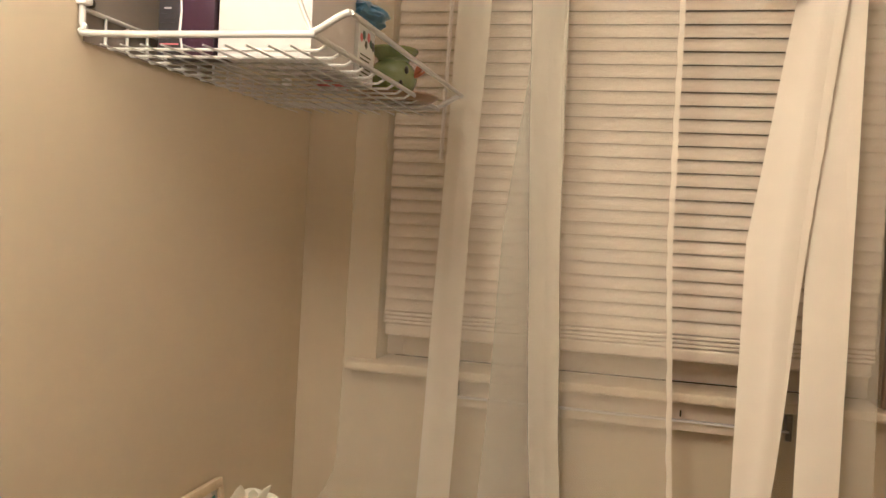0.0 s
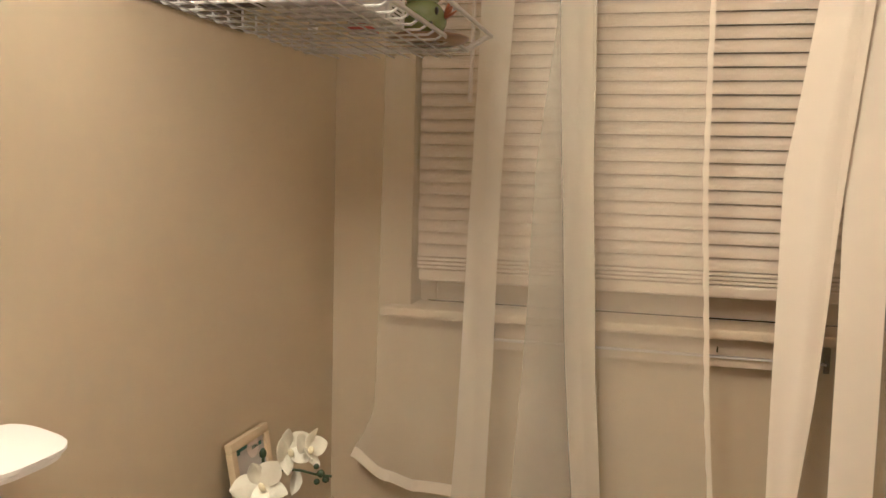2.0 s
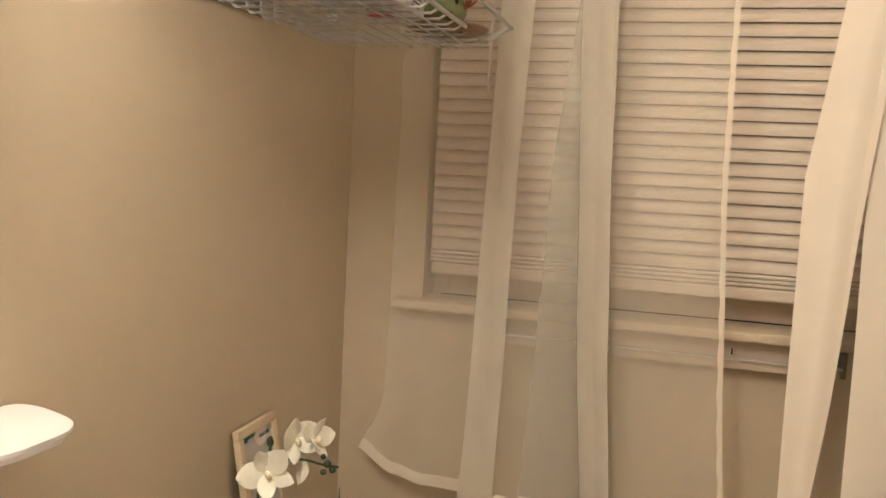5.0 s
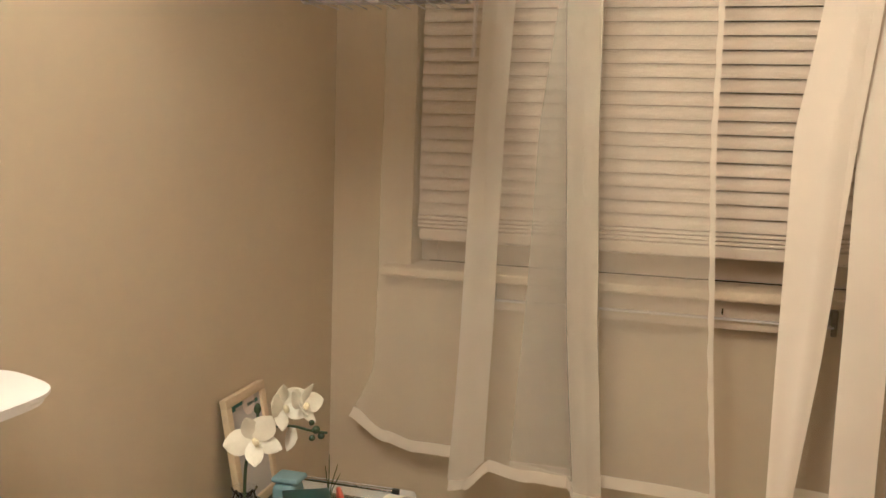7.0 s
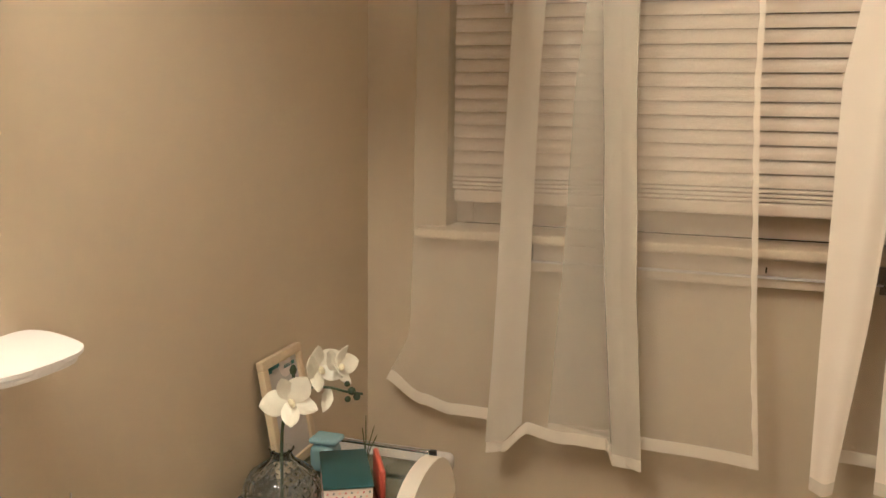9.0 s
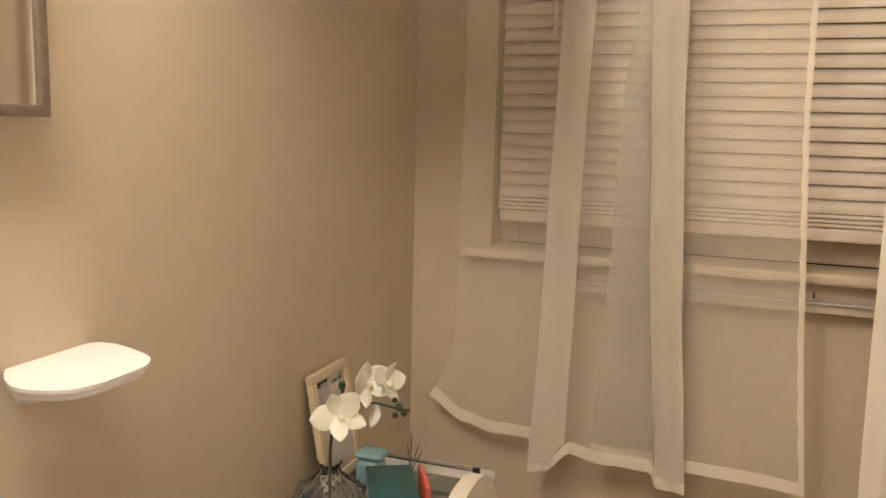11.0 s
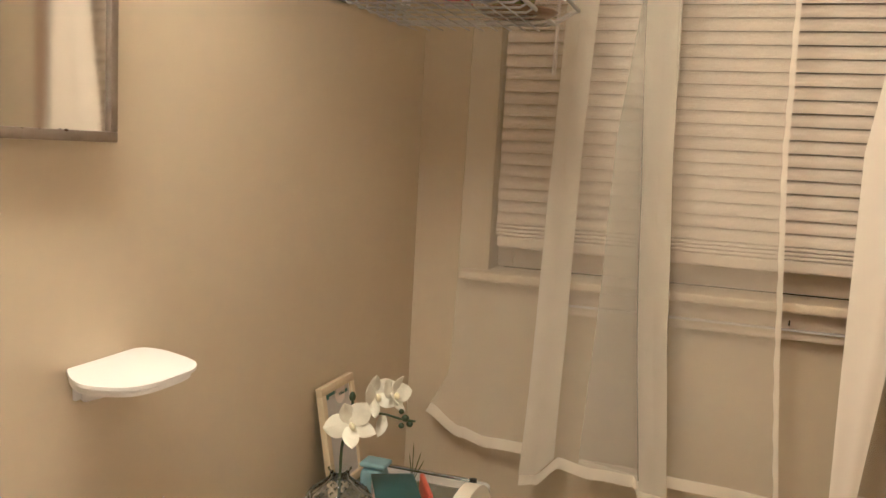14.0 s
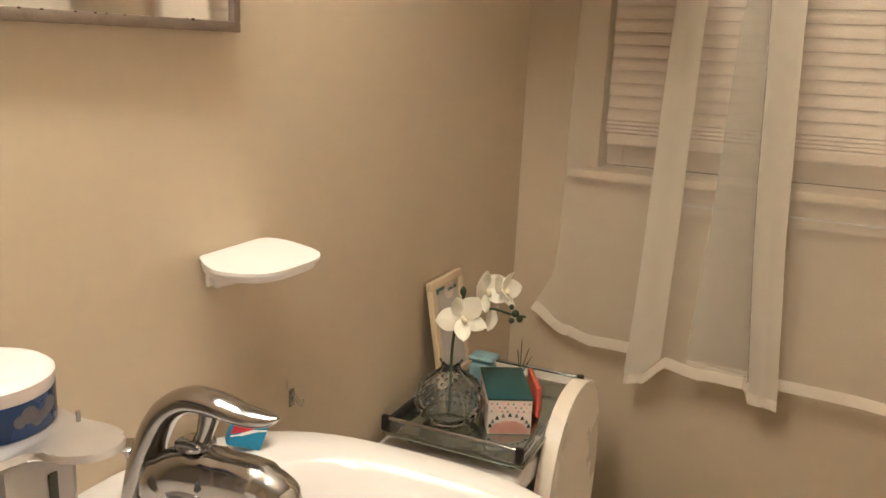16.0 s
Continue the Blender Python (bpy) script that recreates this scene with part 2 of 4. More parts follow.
def oval(cx, cy, ax, ay, power=2.0, steps=48):
    out = []
    for k in range(steps):
        c, s = math.cos(k * math.tau / steps), math.sin(k * math.tau / steps)
        out.append((cx + ax * math.copysign(abs(c) ** (2 / power), c), cy + ay * math.copysign(abs(s) ** (2 / power), s)))
    return out


def curve_points(points, steps=8):
    """A smooth run through points (Catmull-Rom)."""
    p = [Vector(q) for q in points]
    p = [2 * p[0] - p[1]] + p + [2 * p[-1] - p[-2]]
    out = []
    for i in range(1, len(p) - 2):
        for k in range(steps):
            t = k / steps
            out.append(0.5 * (2 * p[i] + (p[i + 1] - p[i - 1]) * t + (2 * p[i - 1] - 5 * p[i] + 4 * p[i + 1] - p[i + 2]) * t * t + (3 * p[i] - p[i - 1] - 3 * p[i + 1] + p[i + 2]) * t ** 3))
    out.append(p[-2])
    return out


# ---- structure ----
WIN_X0, WIN_X1, WIN_Z0, WIN_Z1 = 0.168, 1.105, 1.097, 2.02


def setting(name, bm, mat, label, category):
    return tagged(mesh_object(name, bm, mat), label, category, kind="structure")


setting("wall_left", block(-0.12, 0.0, ROOM_Y0 - 0.12, WALL_Y + 0.14, 0, CEIL), PAINT, "beige painted plaster wall behind the sink and toilet", "wall")
bm = block(0.0, WIN_X0, WALL_Y, WALL_Y + 0.14, 0, CEIL)
block(WIN_X1, ROOM_X + 0.12, WALL_Y, WALL_Y + 0.14, 0, CEIL, bm=bm)
block(WIN_X0, WIN_X1, WALL_Y, WALL_Y + 0.14, 0, WIN_Z0 - 0.02, bm=bm)
block(WIN_X0, WIN_X1, WALL_Y, WALL_Y + 0.14, WIN_Z1, CEIL, bm=bm)
setting("wall_window", bm, PAINT, "beige painted plaster wall round the window", "wall")
setting("wall_right", block(ROOM_X, ROOM_X + 0.12, ROOM_Y0, WALL_Y, 0, CEIL), PAINT, "beige painted plaster wall beside the bath", "wall")
setting("wall_back", block(0.0, ROOM_X + 0.12, ROOM_Y0 - 0.12, ROOM_Y0, 0, CEIL), PAINT, "beige painted plaster wall at the entrance end", "wall")
setting("ceiling", block(-0.12, ROOM_X + 0.12, ROOM_Y0 - 0.12, WALL_Y + 0.14, CEIL, CEIL + 0.1), CEILING_PAINT, "white painted flat ceiling", "ceiling")
setting("floor", block(-0.12, ROOM_X + 0.12, ROOM_Y0 - 0.12, WALL_Y + 0.14, -0.1, 0.0), FLOOR_TILE, "grey-brown tiled bathroom floor", "floor")
bm = block(0.0, 0.014, ROOM_Y0, WALL_Y - 0.014, 0.0, 0.09, 0.003)
block(0.0, 1.30, WALL_Y - 0.014, WALL_Y, 0.0, 0.09, 0.003, bm=bm)
setting("baseboard", bm, TRIM, "cream painted baseboard along the walls", "baseboard")

# window: sash, pane, stool, apron
window = thing("window_1", "white painted sash window behind a closed blind", "window", kind="structure", at=(0.63, WALL_Y + 0.1, WIN_Z0))
part("window_frame", block(WIN_X0, WIN_X0 + 0.035, WALL_Y + 0.075, WALL_Y + 0.125, WIN_Z0, WIN_Z1, 0.003), TRIM, window)
part("window_frame", block(WIN_X1 - 0.035, WIN_X1, WALL_Y + 0.075, WALL_Y + 0.125, WIN_Z0, WIN_Z1, 0.003), TRIM, window)
part("window_frame", block(WIN_X0 + 0.035, WIN_X1 - 0.035, WALL_Y + 0.075, WALL_Y + 0.125, WIN_Z0, WIN_Z0 + 0.05, 0.003), TRIM, window)
part("window_frame", block(WIN_X0 + 0.035, WIN_X1 - 0.035, WALL_Y + 0.075, WALL_Y + 0.125, WIN_Z1 - 0.05, WIN_Z1, 0.003), TRIM, window)
part("window_pane", block(WIN_X0 + 0.03, WIN_X1 - 0.03, WALL_Y + 0.098, WALL_Y + 0.102, WIN_Z0 + 0.045, WIN_Z1 - 0.045), PANE, window)
# the stool's front edge is chipped: jitter its lower front arris
bm = block(0.117, 1.165, WALL_Y - 0.045, WALL_Y + 0.075, WIN_Z0 - 0.02, WIN_Z0 - 0.001, 0.005, 3)
bmesh.ops.subdivide_edges(bm, edges=[e for e in bm.edges if abs(e.verts[0].co.x - e.verts[1].co.x) > 0.5], cuts=90)
for v in bm.verts:
    if v.co.y < WALL_Y - 0.03:
        v.co.y += 0.0018 * noise.noise(v.co * 30)
        v.co.z += 0.0022 * noise.noise(v.co * 42)
part("window_sill", bm, WORN, window, "chipped cream painted window stool")
part("apron", block(0.345, 0.948, WALL_Y - 0.010, WALL_Y - 0.0005, WIN_Z0 - 0.072, WIN_Z0 - 0.0205, 0.004), TRIM, window)
# this casing is coloured brown to carry its shade
part("casing", block(WIN_X1 + 0.001, WIN_X1 + 0.062, WALL_Y - 0.018, WALL_Y - 0.0005, WIN_Z0, WIN_Z1 + 0.06, 0.004), CASING_SHADE, window, "side casing with its shade painted in brown")
part("nail", sweep([(0.768, WALL_Y - 0.009, 1.051), (0.767, WALL_Y - 0.032, 1.052), (0.767, WALL_Y - 0.034, 1.062)], 0.0016, 6), DARK_METAL, window, "bent dark nail")

# ---- blind ----
BLIND_Y = WALL_Y + 0.022
PITCH = 0.02526
blind = thing("window_blind", "closed white horizontal slat blind in the window", "blind", at=(0.63, BLIND_Y, 1.13))
part("headrail", block(WIN_X0 + 0.012, WIN_X1 - 0.012, BLIND_Y - 0.02, BLIND_Y + 0.02, WIN_Z1 - 0.04, WIN_Z1 - 0.001, 0.003), SLAT, blind)
part("bottom_rail", block(WIN_X0 + 0.012, WIN_X1 - 0.012, BLIND_Y - 0.012, BLIND_Y + 0.012, 1.146, 1.170, 0.005, 3), SLAT, blind)
for z0 in (1.1715, 1.1795, 1.1878):
    part("stacked_slat", block(WIN_X0 + 0.008, WIN_X1 - 0.008, BLIND_Y - 0.011, BLIND_Y + 0.012, z0, z0 + 0.0066, 0.002), SLAT, blind)



def slat_mesh():
    """One closed, slightly bowed slat, its lower edge leaning into the room."""
    own = bmesh.new()
    w, rows = 0.0254, 5
    grid = []
    for side in (0, 1):
        for i in range(rows):
            t = i / (rows - 1) - 0.5
            z = t * w * 0.96
            y = -0.0040 * (1 - 4 * t * t) + t * 0.0078 + side * 0.0012
            grid.append([own.verts.new((x, y, z)) for x in (WIN_X0 + 0.008, WIN_X1 - 0.008)])
    for base in (0, rows):
        for i in range(rows - 1):
            a, b = grid[base + i], grid[base + i + 1]
            own.faces.new((a[0], a[1], b[1], b[0]))
    for i in (0, rows - 1):
        a, b = grid[i], grid[rows + i]
        own.faces.new((a[0], a[1], b[1], b[0]))
    for e in (0, 1):
        own.faces.new([grid[i][e] for i in range(rows)] + [grid[rows + i][e] for i in range(rows)][::-1])
    return own


first = None
z = 1.2085
k = 0
while z < WIN_Z1 - 0.045:
    if first is None:
        first = part("slat", slat_mesh(), SLAT, blind)
        ob = first
    else:
        ob = new("slat", first.data)
        ob.parent = blind
        ob.matrix_parent_inverse = blind.matrix_world.inverted()
    ob.matrix_basis = pose(0.0006 * math.sin(k * 1.7), BLIND_Y + 0.0006 * math.sin(k * 2.3), z, 0.4 * math.sin(k * 1.13), 0, 0)
    z += PITCH
    k += 1
for x in (0.30, 0.62, 0.96):
    part("ladder_cord", sweep([(x, BLIND_Y - 0.0125, 1.165), (x, BLIND_Y - 0.0125, WIN_Z1 - 0.04)], 0.0007, 6), CORD, blind)
part("tilt_wand", sweep([(0.281, BLIND_Y - 0.022, 1.506), (0.2815, BLIND_Y - 0.024, 1.53), (0.289, BLIND_Y - 0.022, 1.98)], [0.0052, 0.0045, 0.004], 6), DISH_PLASTIC, blind)

# flat rod under the stool, with its end brackets
rod = thing("sash_curtain_rod", "flat white metal curtain rod under the window stool", "curtain rod", at=(0.64, WALL_Y - 0.02, 1.035))
# duller rail and white lip put the rod's shade and highlight into colour
part("rail", block(0.342, 0.952, WALL_Y - 0.036, WALL_Y - 0.032, 1.026, 1.0425, 0.0008), TRIM, rod)
part("lip", block(0.342, 0.952, WALL_Y - 0.044, WALL_Y - 0.031, 1.0428, 1.0462, 0.0006), CARD_WHITE, rod, "white upper lip painting the rod's highlight")
for x in (0.338, 0.948):
    part("bracket", block(x, x + 0.010, WALL_Y - 0.040, WALL_Y - 0.0102, 1.028, 1.074, 0.001), DARK_METAL, rod, "dark metal end bracket")


# ---- curtains ----
ROD_Z = 2.10
HEM_H = 0.023   # turned-up hem


def panel(parent, folds, cloth, lower, upper=ROD_Z, seed=0.0, samples=16, curl=0.0, name="cloth", hem=True, ripple=0.003):
    """A hanging sheet. folds: (x at the hem, x half-way up, x near the top, y, hem height) along the cloth's width;
    where x turns back the cloth lies in layers."""
    rows = 70
    f = np.array(folds)
    u = np.linspace(0, len(folds) - 1, (len(folds) - 1) * samples + 1)
    i = np.minimum(u.astype(int), len(folds) - 2)
    t = u - i
    ease = t * t * (3 - 2 * t)
    near = f[i] + (f[i + 1] - f[i]) * t[:, None]
    soft = f[i] + (f[i + 1] - f[i]) * ease[:, None]
    cols = np.where(np.arange(5) >= 3, soft, near * 0.6 + soft * 0.4)

    def place(j, s):
        xb, xm, xt, y, zb = cols[j]
        zz = zb + (upper - zb) * s
        x = np.interp(zz, (zb, 1.0, 1.38, 1.79, upper), (xb, xb + (xm - xb) * 0.55, xm, xt, xt))
        if curl:
            x -= curl * max(0.0, 1 - u[j]) * max(0.0, min(1.0, (0.90 - zz) / 0.11)) ** 1.5
        q = Vector((x * 7 + seed, y * 9, zz * 1.6))
        y2 = y + ripple * noise.noise(q) * 2 + ripple * math.sin(u[j] * 5.1 + seed + zz * 1.3)
        return Vector((x + 0.0016 * noise.noise(q * 3.1), y2, zz))

    own = bmesh.new()
    band = bmesh.new()
    grid = []
    for r in range(rows + 1):
        grid.append([own.verts.new(place(j, r / rows)) for j in range(len(u))])
    for a, b in zip(grid, grid[1:]):
        for j in range(len(u) - 1):
            own.faces.new((a[j], a[j + 1], b[j + 1], b[j]))
    sheet = part(name, own, cloth, parent)
    if hem:
        strips = []
        for off in (-0.0014, 0.0014):
            strip = []
            for r in range(4):
                line = []
                for j in range(len(u)):
                    p = place(j, 0)
                    p2 = place(j, 0.06)
                    d = (p2 - p).normalized()
                    v = p + d * (HEM_H * r / 3)
                    line.append(band.verts.new((v.x, v.y + off, v.z - 0.0008)))
                strip.append(line)
            strips.append(strip)
            for a, b in zip(strip, strip[1:]):
                for j in range(len(u) - 1):
                    band.faces.new((a[j], a[j + 1], b[j + 1], b[j]))
        part("hem", band, HEM, parent)
    return place, len(u)


left_curtain = thing("sheer_curtain", "white sheer curtain panel hanging in folds before the blind", "curtain", "window curtains", at=(0.43, 1.62, 0.70))
LEFT_FOLDS = (
    (0.108, 0.121, 0.127, 1.645, 0.785),
    (0.142, 0.165, 0.178, 1.644, 0.740),
    (0.205, 0.230, 0.245, 1.643, 0.728),
    (0.348, 0.360, 0.378, 1.620, 0.735),   # first pleat, back edge
    (0.284, 0.312, 0.324, 1.612, 0.674),   # first pleat, front edge
    (0.318, 0.338, 0.352, 1.608, 0.680),
    (0.362, 0.372, 0.384, 1.607, 0.722),
    (0.436, 0.430, 0.430, 1.606, 0.712),
    (0.512, 0.470, 0.452, 1.605, 0.712),
    (0.526, 0.482, 0.464, 1.602, 0.685),
    (0.578, 0.535, 0.527, 1.600, 0.680),   # second pleat, front edge
    (0.520, 0.474, 0.457, 1.608, 0.700),
    (0.575, 0.533, 0.525, 1.613, 0.702),
    (0.400, 0.426, 0.470, 1.622, 0.722),   # under layer, widening downwards
    (0.600, 0.580, 0.590, 1.622, 0.716),
    (0.776, 0.731, 0.727, 1.616, 0.709),
)
place, last = panel(left_curtain, LEFT_FOLDS, SHEER, 0.7, seed=1.3, curl=0.045)
# copy of the single sheet, added just behind to thicken its pale veil
panel(left_curtain, [(a, b, c, y + 0.0045, z + 0.004) for a, b, c, y, z in LEFT_FOLDS], SHEER, 0.7, seed=1.3, curl=0.045, name="veil_copy", hem=False)
# tightly laid pleats, several layers of the same cloth
panel(left_curtain, ((0.284, 0.311, 0.323, 1.6030, 0.696), (0.318, 0.338, 0.353, 1.6010, 0.702), (0.354, 0.366, 0.385, 1.6020, 0.741)),
      PLEAT, 0.7, seed=1.3, name="pleat", hem=False, ripple=0.001)
panel(left_curtain, ((0.524, 0.478, 0.460, 1.5990, 0.708), (0.550, 0.508, 0.495, 1.5965, 0.706), (0.577, 0.534, 0.526, 1.5975, 0.703)),
      PLEAT, 0.7, seed=1.3, name="pleat", hem=False, ripple=0.001)
# turned and stitched side edge
own = bmesh.new()
edge = []
for r in range(0, 71):
    p = place(last - 1, r / 70)
    w = 0.009 + 0.0012 * math.sin(r * 1.9)
    edge.append([own.verts.new((p.x - w, p.y - 0.002, p.z)), own.verts.new((p.x + 0.0005, p.y - 0.0025, p.z))])
for a, b in zip(edge, edge[1:]):
    own.faces.new((a[0], a[1], b[1], b[0]))
part("side_hem", own, HEM, left_curtain, "doubled stitched edge")

right_curtain = thing("gathered_curtain", "ivory sheer curtain panel gathered in thick overlapping layers", "curtain", "window curtains", at=(0.98, 1.60, 0.70))
panel(right_curtain, (
    (0.890, 0.905, 0.935, 1.640, 0.735), (0.985, 0.985, 0.985, 1.644, 0.728), (1.100, 1.078, 1.058, 1.632, 0.735),
    (1.010, 0.985, 0.970, 1.626, 0.730), (1.097, 1.074, 1.052, 1.622, 0.728)), SHEER, 0.7, seed=4.1)
panel(right_curtain, (
    (0.958, 0.950, 0.925, 1.598, 0.700), (1.030, 1.022, 1.017, 1.596, 0.690),
    (0.970, 0.962, 0.940, 1.606, 0.700), (1.028, 1.020, 1.012, 1.612, 0.695)), DENSE, 0.7, seed=7.7, ripple=0.0015)
panel(right_curtain, (
    (0.856, 0.850, 0.905, 1.584, 0.700), (0.875, 0.905, 0.945, 1.582, 0.690), (0.893, 0.948, 0.985, 1.585, 0.695),
    (0.866, 0.866, 0.912, 1.590, 0.700), (0.889, 0.943, 0.978, 1.593, 0.700)), DENSE, 0.7, seed=2.9, ripple=0.0015)
# a pale blue ribbon loop tied high on the gathered panel
ribbon = thing("ribbon_loop", "pale blue shiny ribbon loop tied on the gathered curtain", "ribbon", at=(0.90, 1.56, 1.78))
own = bmesh.new()
loop = curve_points([(0.905, 1.562, 1.800), (0.865, 1.556, 1.779), (0.830, 1.560, 1.786), (0.806, 1.562, 1.820), (0.835, 1.566, 1.852), (0.885, 1.566, 1.838), (0.905, 1.562, 1.806)], 8)
rows = [[own.verts.new(p + Vector((0, dy, 0.004 * dy / 0.012))) for dy in (-0.016, 0.0, 0.016)] for p in loop]
for a, b in zip(rows, rows[1:]):
    for j in (0, 1):
        own.faces.new((a[j], a[j + 1], b[j + 1], b[j]))
bmesh.ops.solidify(own, geom=own.faces[:], thickness=0.0012)
part("loop", own, BLUE_FILM, ribbon)
part("knot", lathe([(0.0, -0.011), (0.008, -0.008), (0.011, 0.0), (0.008, 0.008), (0.0, 0.011)], 16, (0.907, 1.558, 1.806)), BLUE_FILM, ribbon)

main_rod = thing("curtain_rod", "white metal curtain rod above the window", "curtain rod", at=(0.62, 1.61, ROD_Z))
part("pole", sweep([(0.06, 1.615, ROD_Z), (1.22, 1.615, ROD_Z)], 0.008, 12), WIRE, main_rod)
for x in (0.07, 1.21):
    part("bracket", block(x - 0.006, x + 0.006, 1.615, WALL_Y, ROD_Z - 0.012, ROD_Z + 0.012, 0.002), WIRE, main_rod)

# shower curtain on its rail
shower = thing("shower_curtain", "white shower curtain hanging in soft folds beside the bath", "curtain", at=(1.33, 0.6, 0.2))
own = bmesh.new()
cols = []
for j in range(181):
    t = j / 180
    y = 1.60 - 2.2 * t
    col = []
    for r in range(13):
        s = r / 12
        wave = 0.030 * math.sin(t * 96 + 0.9 * math.sin(t * 21)) * (0.75 + 0.25 * s)
        col.append(own.verts.new((1.345 + wave + 0.01 * math.sin(s * 2 + t * 9), y, 0.15 + 1.87 * s)))
    cols.append(col)
for a, b in zip(cols, cols[1:]):
    for r in range(12):
        own.faces.new((a[r], b[r], b[r + 1], a[r + 1]))
part("cloth", own, SHOWER, shower)
part("rail", sweep([(1.345, WALL_Y, 2.03), (1.345, ROOM_Y0, 2.03)], 0.0125, 12), CHROME, shower, "chrome shower rail")
bath = thing("bathtub", "white enamel bathtub behind the shower curtain", "bathtub", at=(1.66, 0.9, 0))
part("shell", block(1.39, ROOM_X - 0.002, 0.12, WALL_Y - 0.002, 0.0, 0.50, 0.03, 4), PORCELAIN, bath)

# ---- lamp over the mirror ----
LAMP_Z = 1.95
lamp = thing("vanity_light", "chrome wall light with four lit frosted globes above the mirror", "wall lamp", at=(0, 0.335, LAMP_Z))
part("backplate", block(0.0005, 0.022, 0.01, 0.66, LAMP_Z - 0.045, LAMP_Z + 0.045, 0.008, 3), CHROME, lamp)
for y in (0.08, 0.25, 0.42, 0.59):
    socket = part("socket", moved(lathe([(0.026, 0.0), (0.026, 0.036), (0.018, 0.088)], 20), Matrix.Translation((0.0222, y, LAMP_Z)) @ Euler((0, radians(90), 0)).to_matrix().to_4x4()), CHROME, lamp)
    ball = bmesh.new()
    bmesh.ops.create_icosphere(ball, subdivisions=3, radius=0.050, matrix=Matrix.Translation((0.156, y, LAMP_Z)))
    part("globe", ball, GLOBE, socket, "lit frosted globe")
    bulb = new("bulb", bpy.data.lights.new("bulb", "POINT"))
    bulb.data.energy, bulb.data.color, bulb.data.shadow_soft_size = LAMP_WATTS, LAMP_COLOUR, 0.052
    bulb.data.use_soft_falloff = False
    bulb.parent = lamp
    bulb.matrix_parent_inverse = lamp.matrix_world.inverted()
    bulb.location = (0.156, y, LAMP_Z)

# ---- mirror cabinet ----
MX1, MY0, MY1, MZ0, MZ1 = 0.0125, 0.285, 0.7255, 1.333, 1.77
cabinet = thing("mirror_cabinet", "flat wall mirror with a tarnished bronze metal frame", "mirror", at=(0, MY0, MZ0))
part("body", block(-0.006, 0.006, MY0 + 0.002, MY1 - 0.002, MZ0 + 0.002, MZ1 - 0.002, 0.001), STEEL, cabinet)
part("mirror_glass", block(0.0062, 0.0085, MY0 + 0.006, MY1 - 0.006, MZ0 + 0.006, MZ1 - 0.006), SILVER, cabinet, "silvered mirror glass")
FW = 0.0108
rail_low = part("frame_rail", block(0.0062, MX1, MY0, MY1, MZ0, MZ0 + FW, 0.0012), FRAME_METAL, cabinet)
part("frame_rail", block(0.0062, MX1, MY0, MY1, MZ1 - FW, MZ1, 0.0012), FRAME_METAL, cabinet)
part("frame_stile", block(0.0062, MX1, MY0, MY0 + FW, MZ0 + FW, MZ1 - FW, 0.0012), FRAME_METAL, cabinet)
part("frame_stile", block(0.0062, MX1, MY1 - FW, MY1, MZ0 + FW, MZ1 - FW, 0.0012), FRAME_METAL, cabinet)
for k in range(15):
    y = MY0 + 0.03 + 0.36 * ((k * 0.618) % 1)
    s = 0.0008 + 0.0012 * ((k * 0.37) % 1)
    spot = bmesh.new()
    bmesh.ops.create_icosphere(spot, subdivisions=1, radius=s, matrix=Matrix.Translation((MX1 - 0.0002, y, MZ0 + FW - 0.0006)) @ Matrix.Diagonal((0.4, 1.6, 0.8, 1)))
    part("rust_spot", spot, RUST, rail_low, "dark rust spot")

# it hangs a little out of true, its far side proud of the wall
cabinet.rotation_euler = (0, 0, radians(-1.3))

# ---- soap dish shelf ----
dish = thing("soap_dish_shelf", "white moulded plastic wall shelf with rounded corners", "shelf", at=(0, 0.71, 1.09))
outline = [(0.0005, 0.676), (0.0005, 0.778)]
outline += [tuple(p[:2]) for p in curve_points([(0.005, 0.785, 0), (0.030, 0.788, 0), (0.062, 0.779, 0), (0.091, 0.766, 0), (0.105, 0.752, 0), (0.1125, 0.733, 0), (0.113, 0.700, 0), (0.110, 0.672, 0), (0.100, 0.652, 0), (0.077, 0.640, 0), (0.053, 0.6385, 0), (0.029, 0.651, 0), (0.010, 0.667, 0)], 5)]
own = prism(outline, 1.0880, 1.0995, 0.0036)
for v in own.verts:   # the underside is dished and smaller than the top
    if v.co.z < 1.0918:
        v.co.x = v.co.x * 0.95
        v.co.y = 0.712 + (v.co.y - 0.712) * 0.94
part("tray", own, DISH_PLASTIC, dish)
own = block(0.0005, 0.050, 0.692, 0.716, 1.058, 1.0878, 0.006, 3)
for v in own.verts:
    if v.co.x > 0.03 and v.co.z < 1.075:
        v.co.z += 0.014
part("bracket", own, DISH_PLASTIC, dish)
part("wall_plate", block(0.0003, 0.006, 0.684, 0.740, 1.062, 1.0878, 0.002), DISH_PLASTIC, dish)

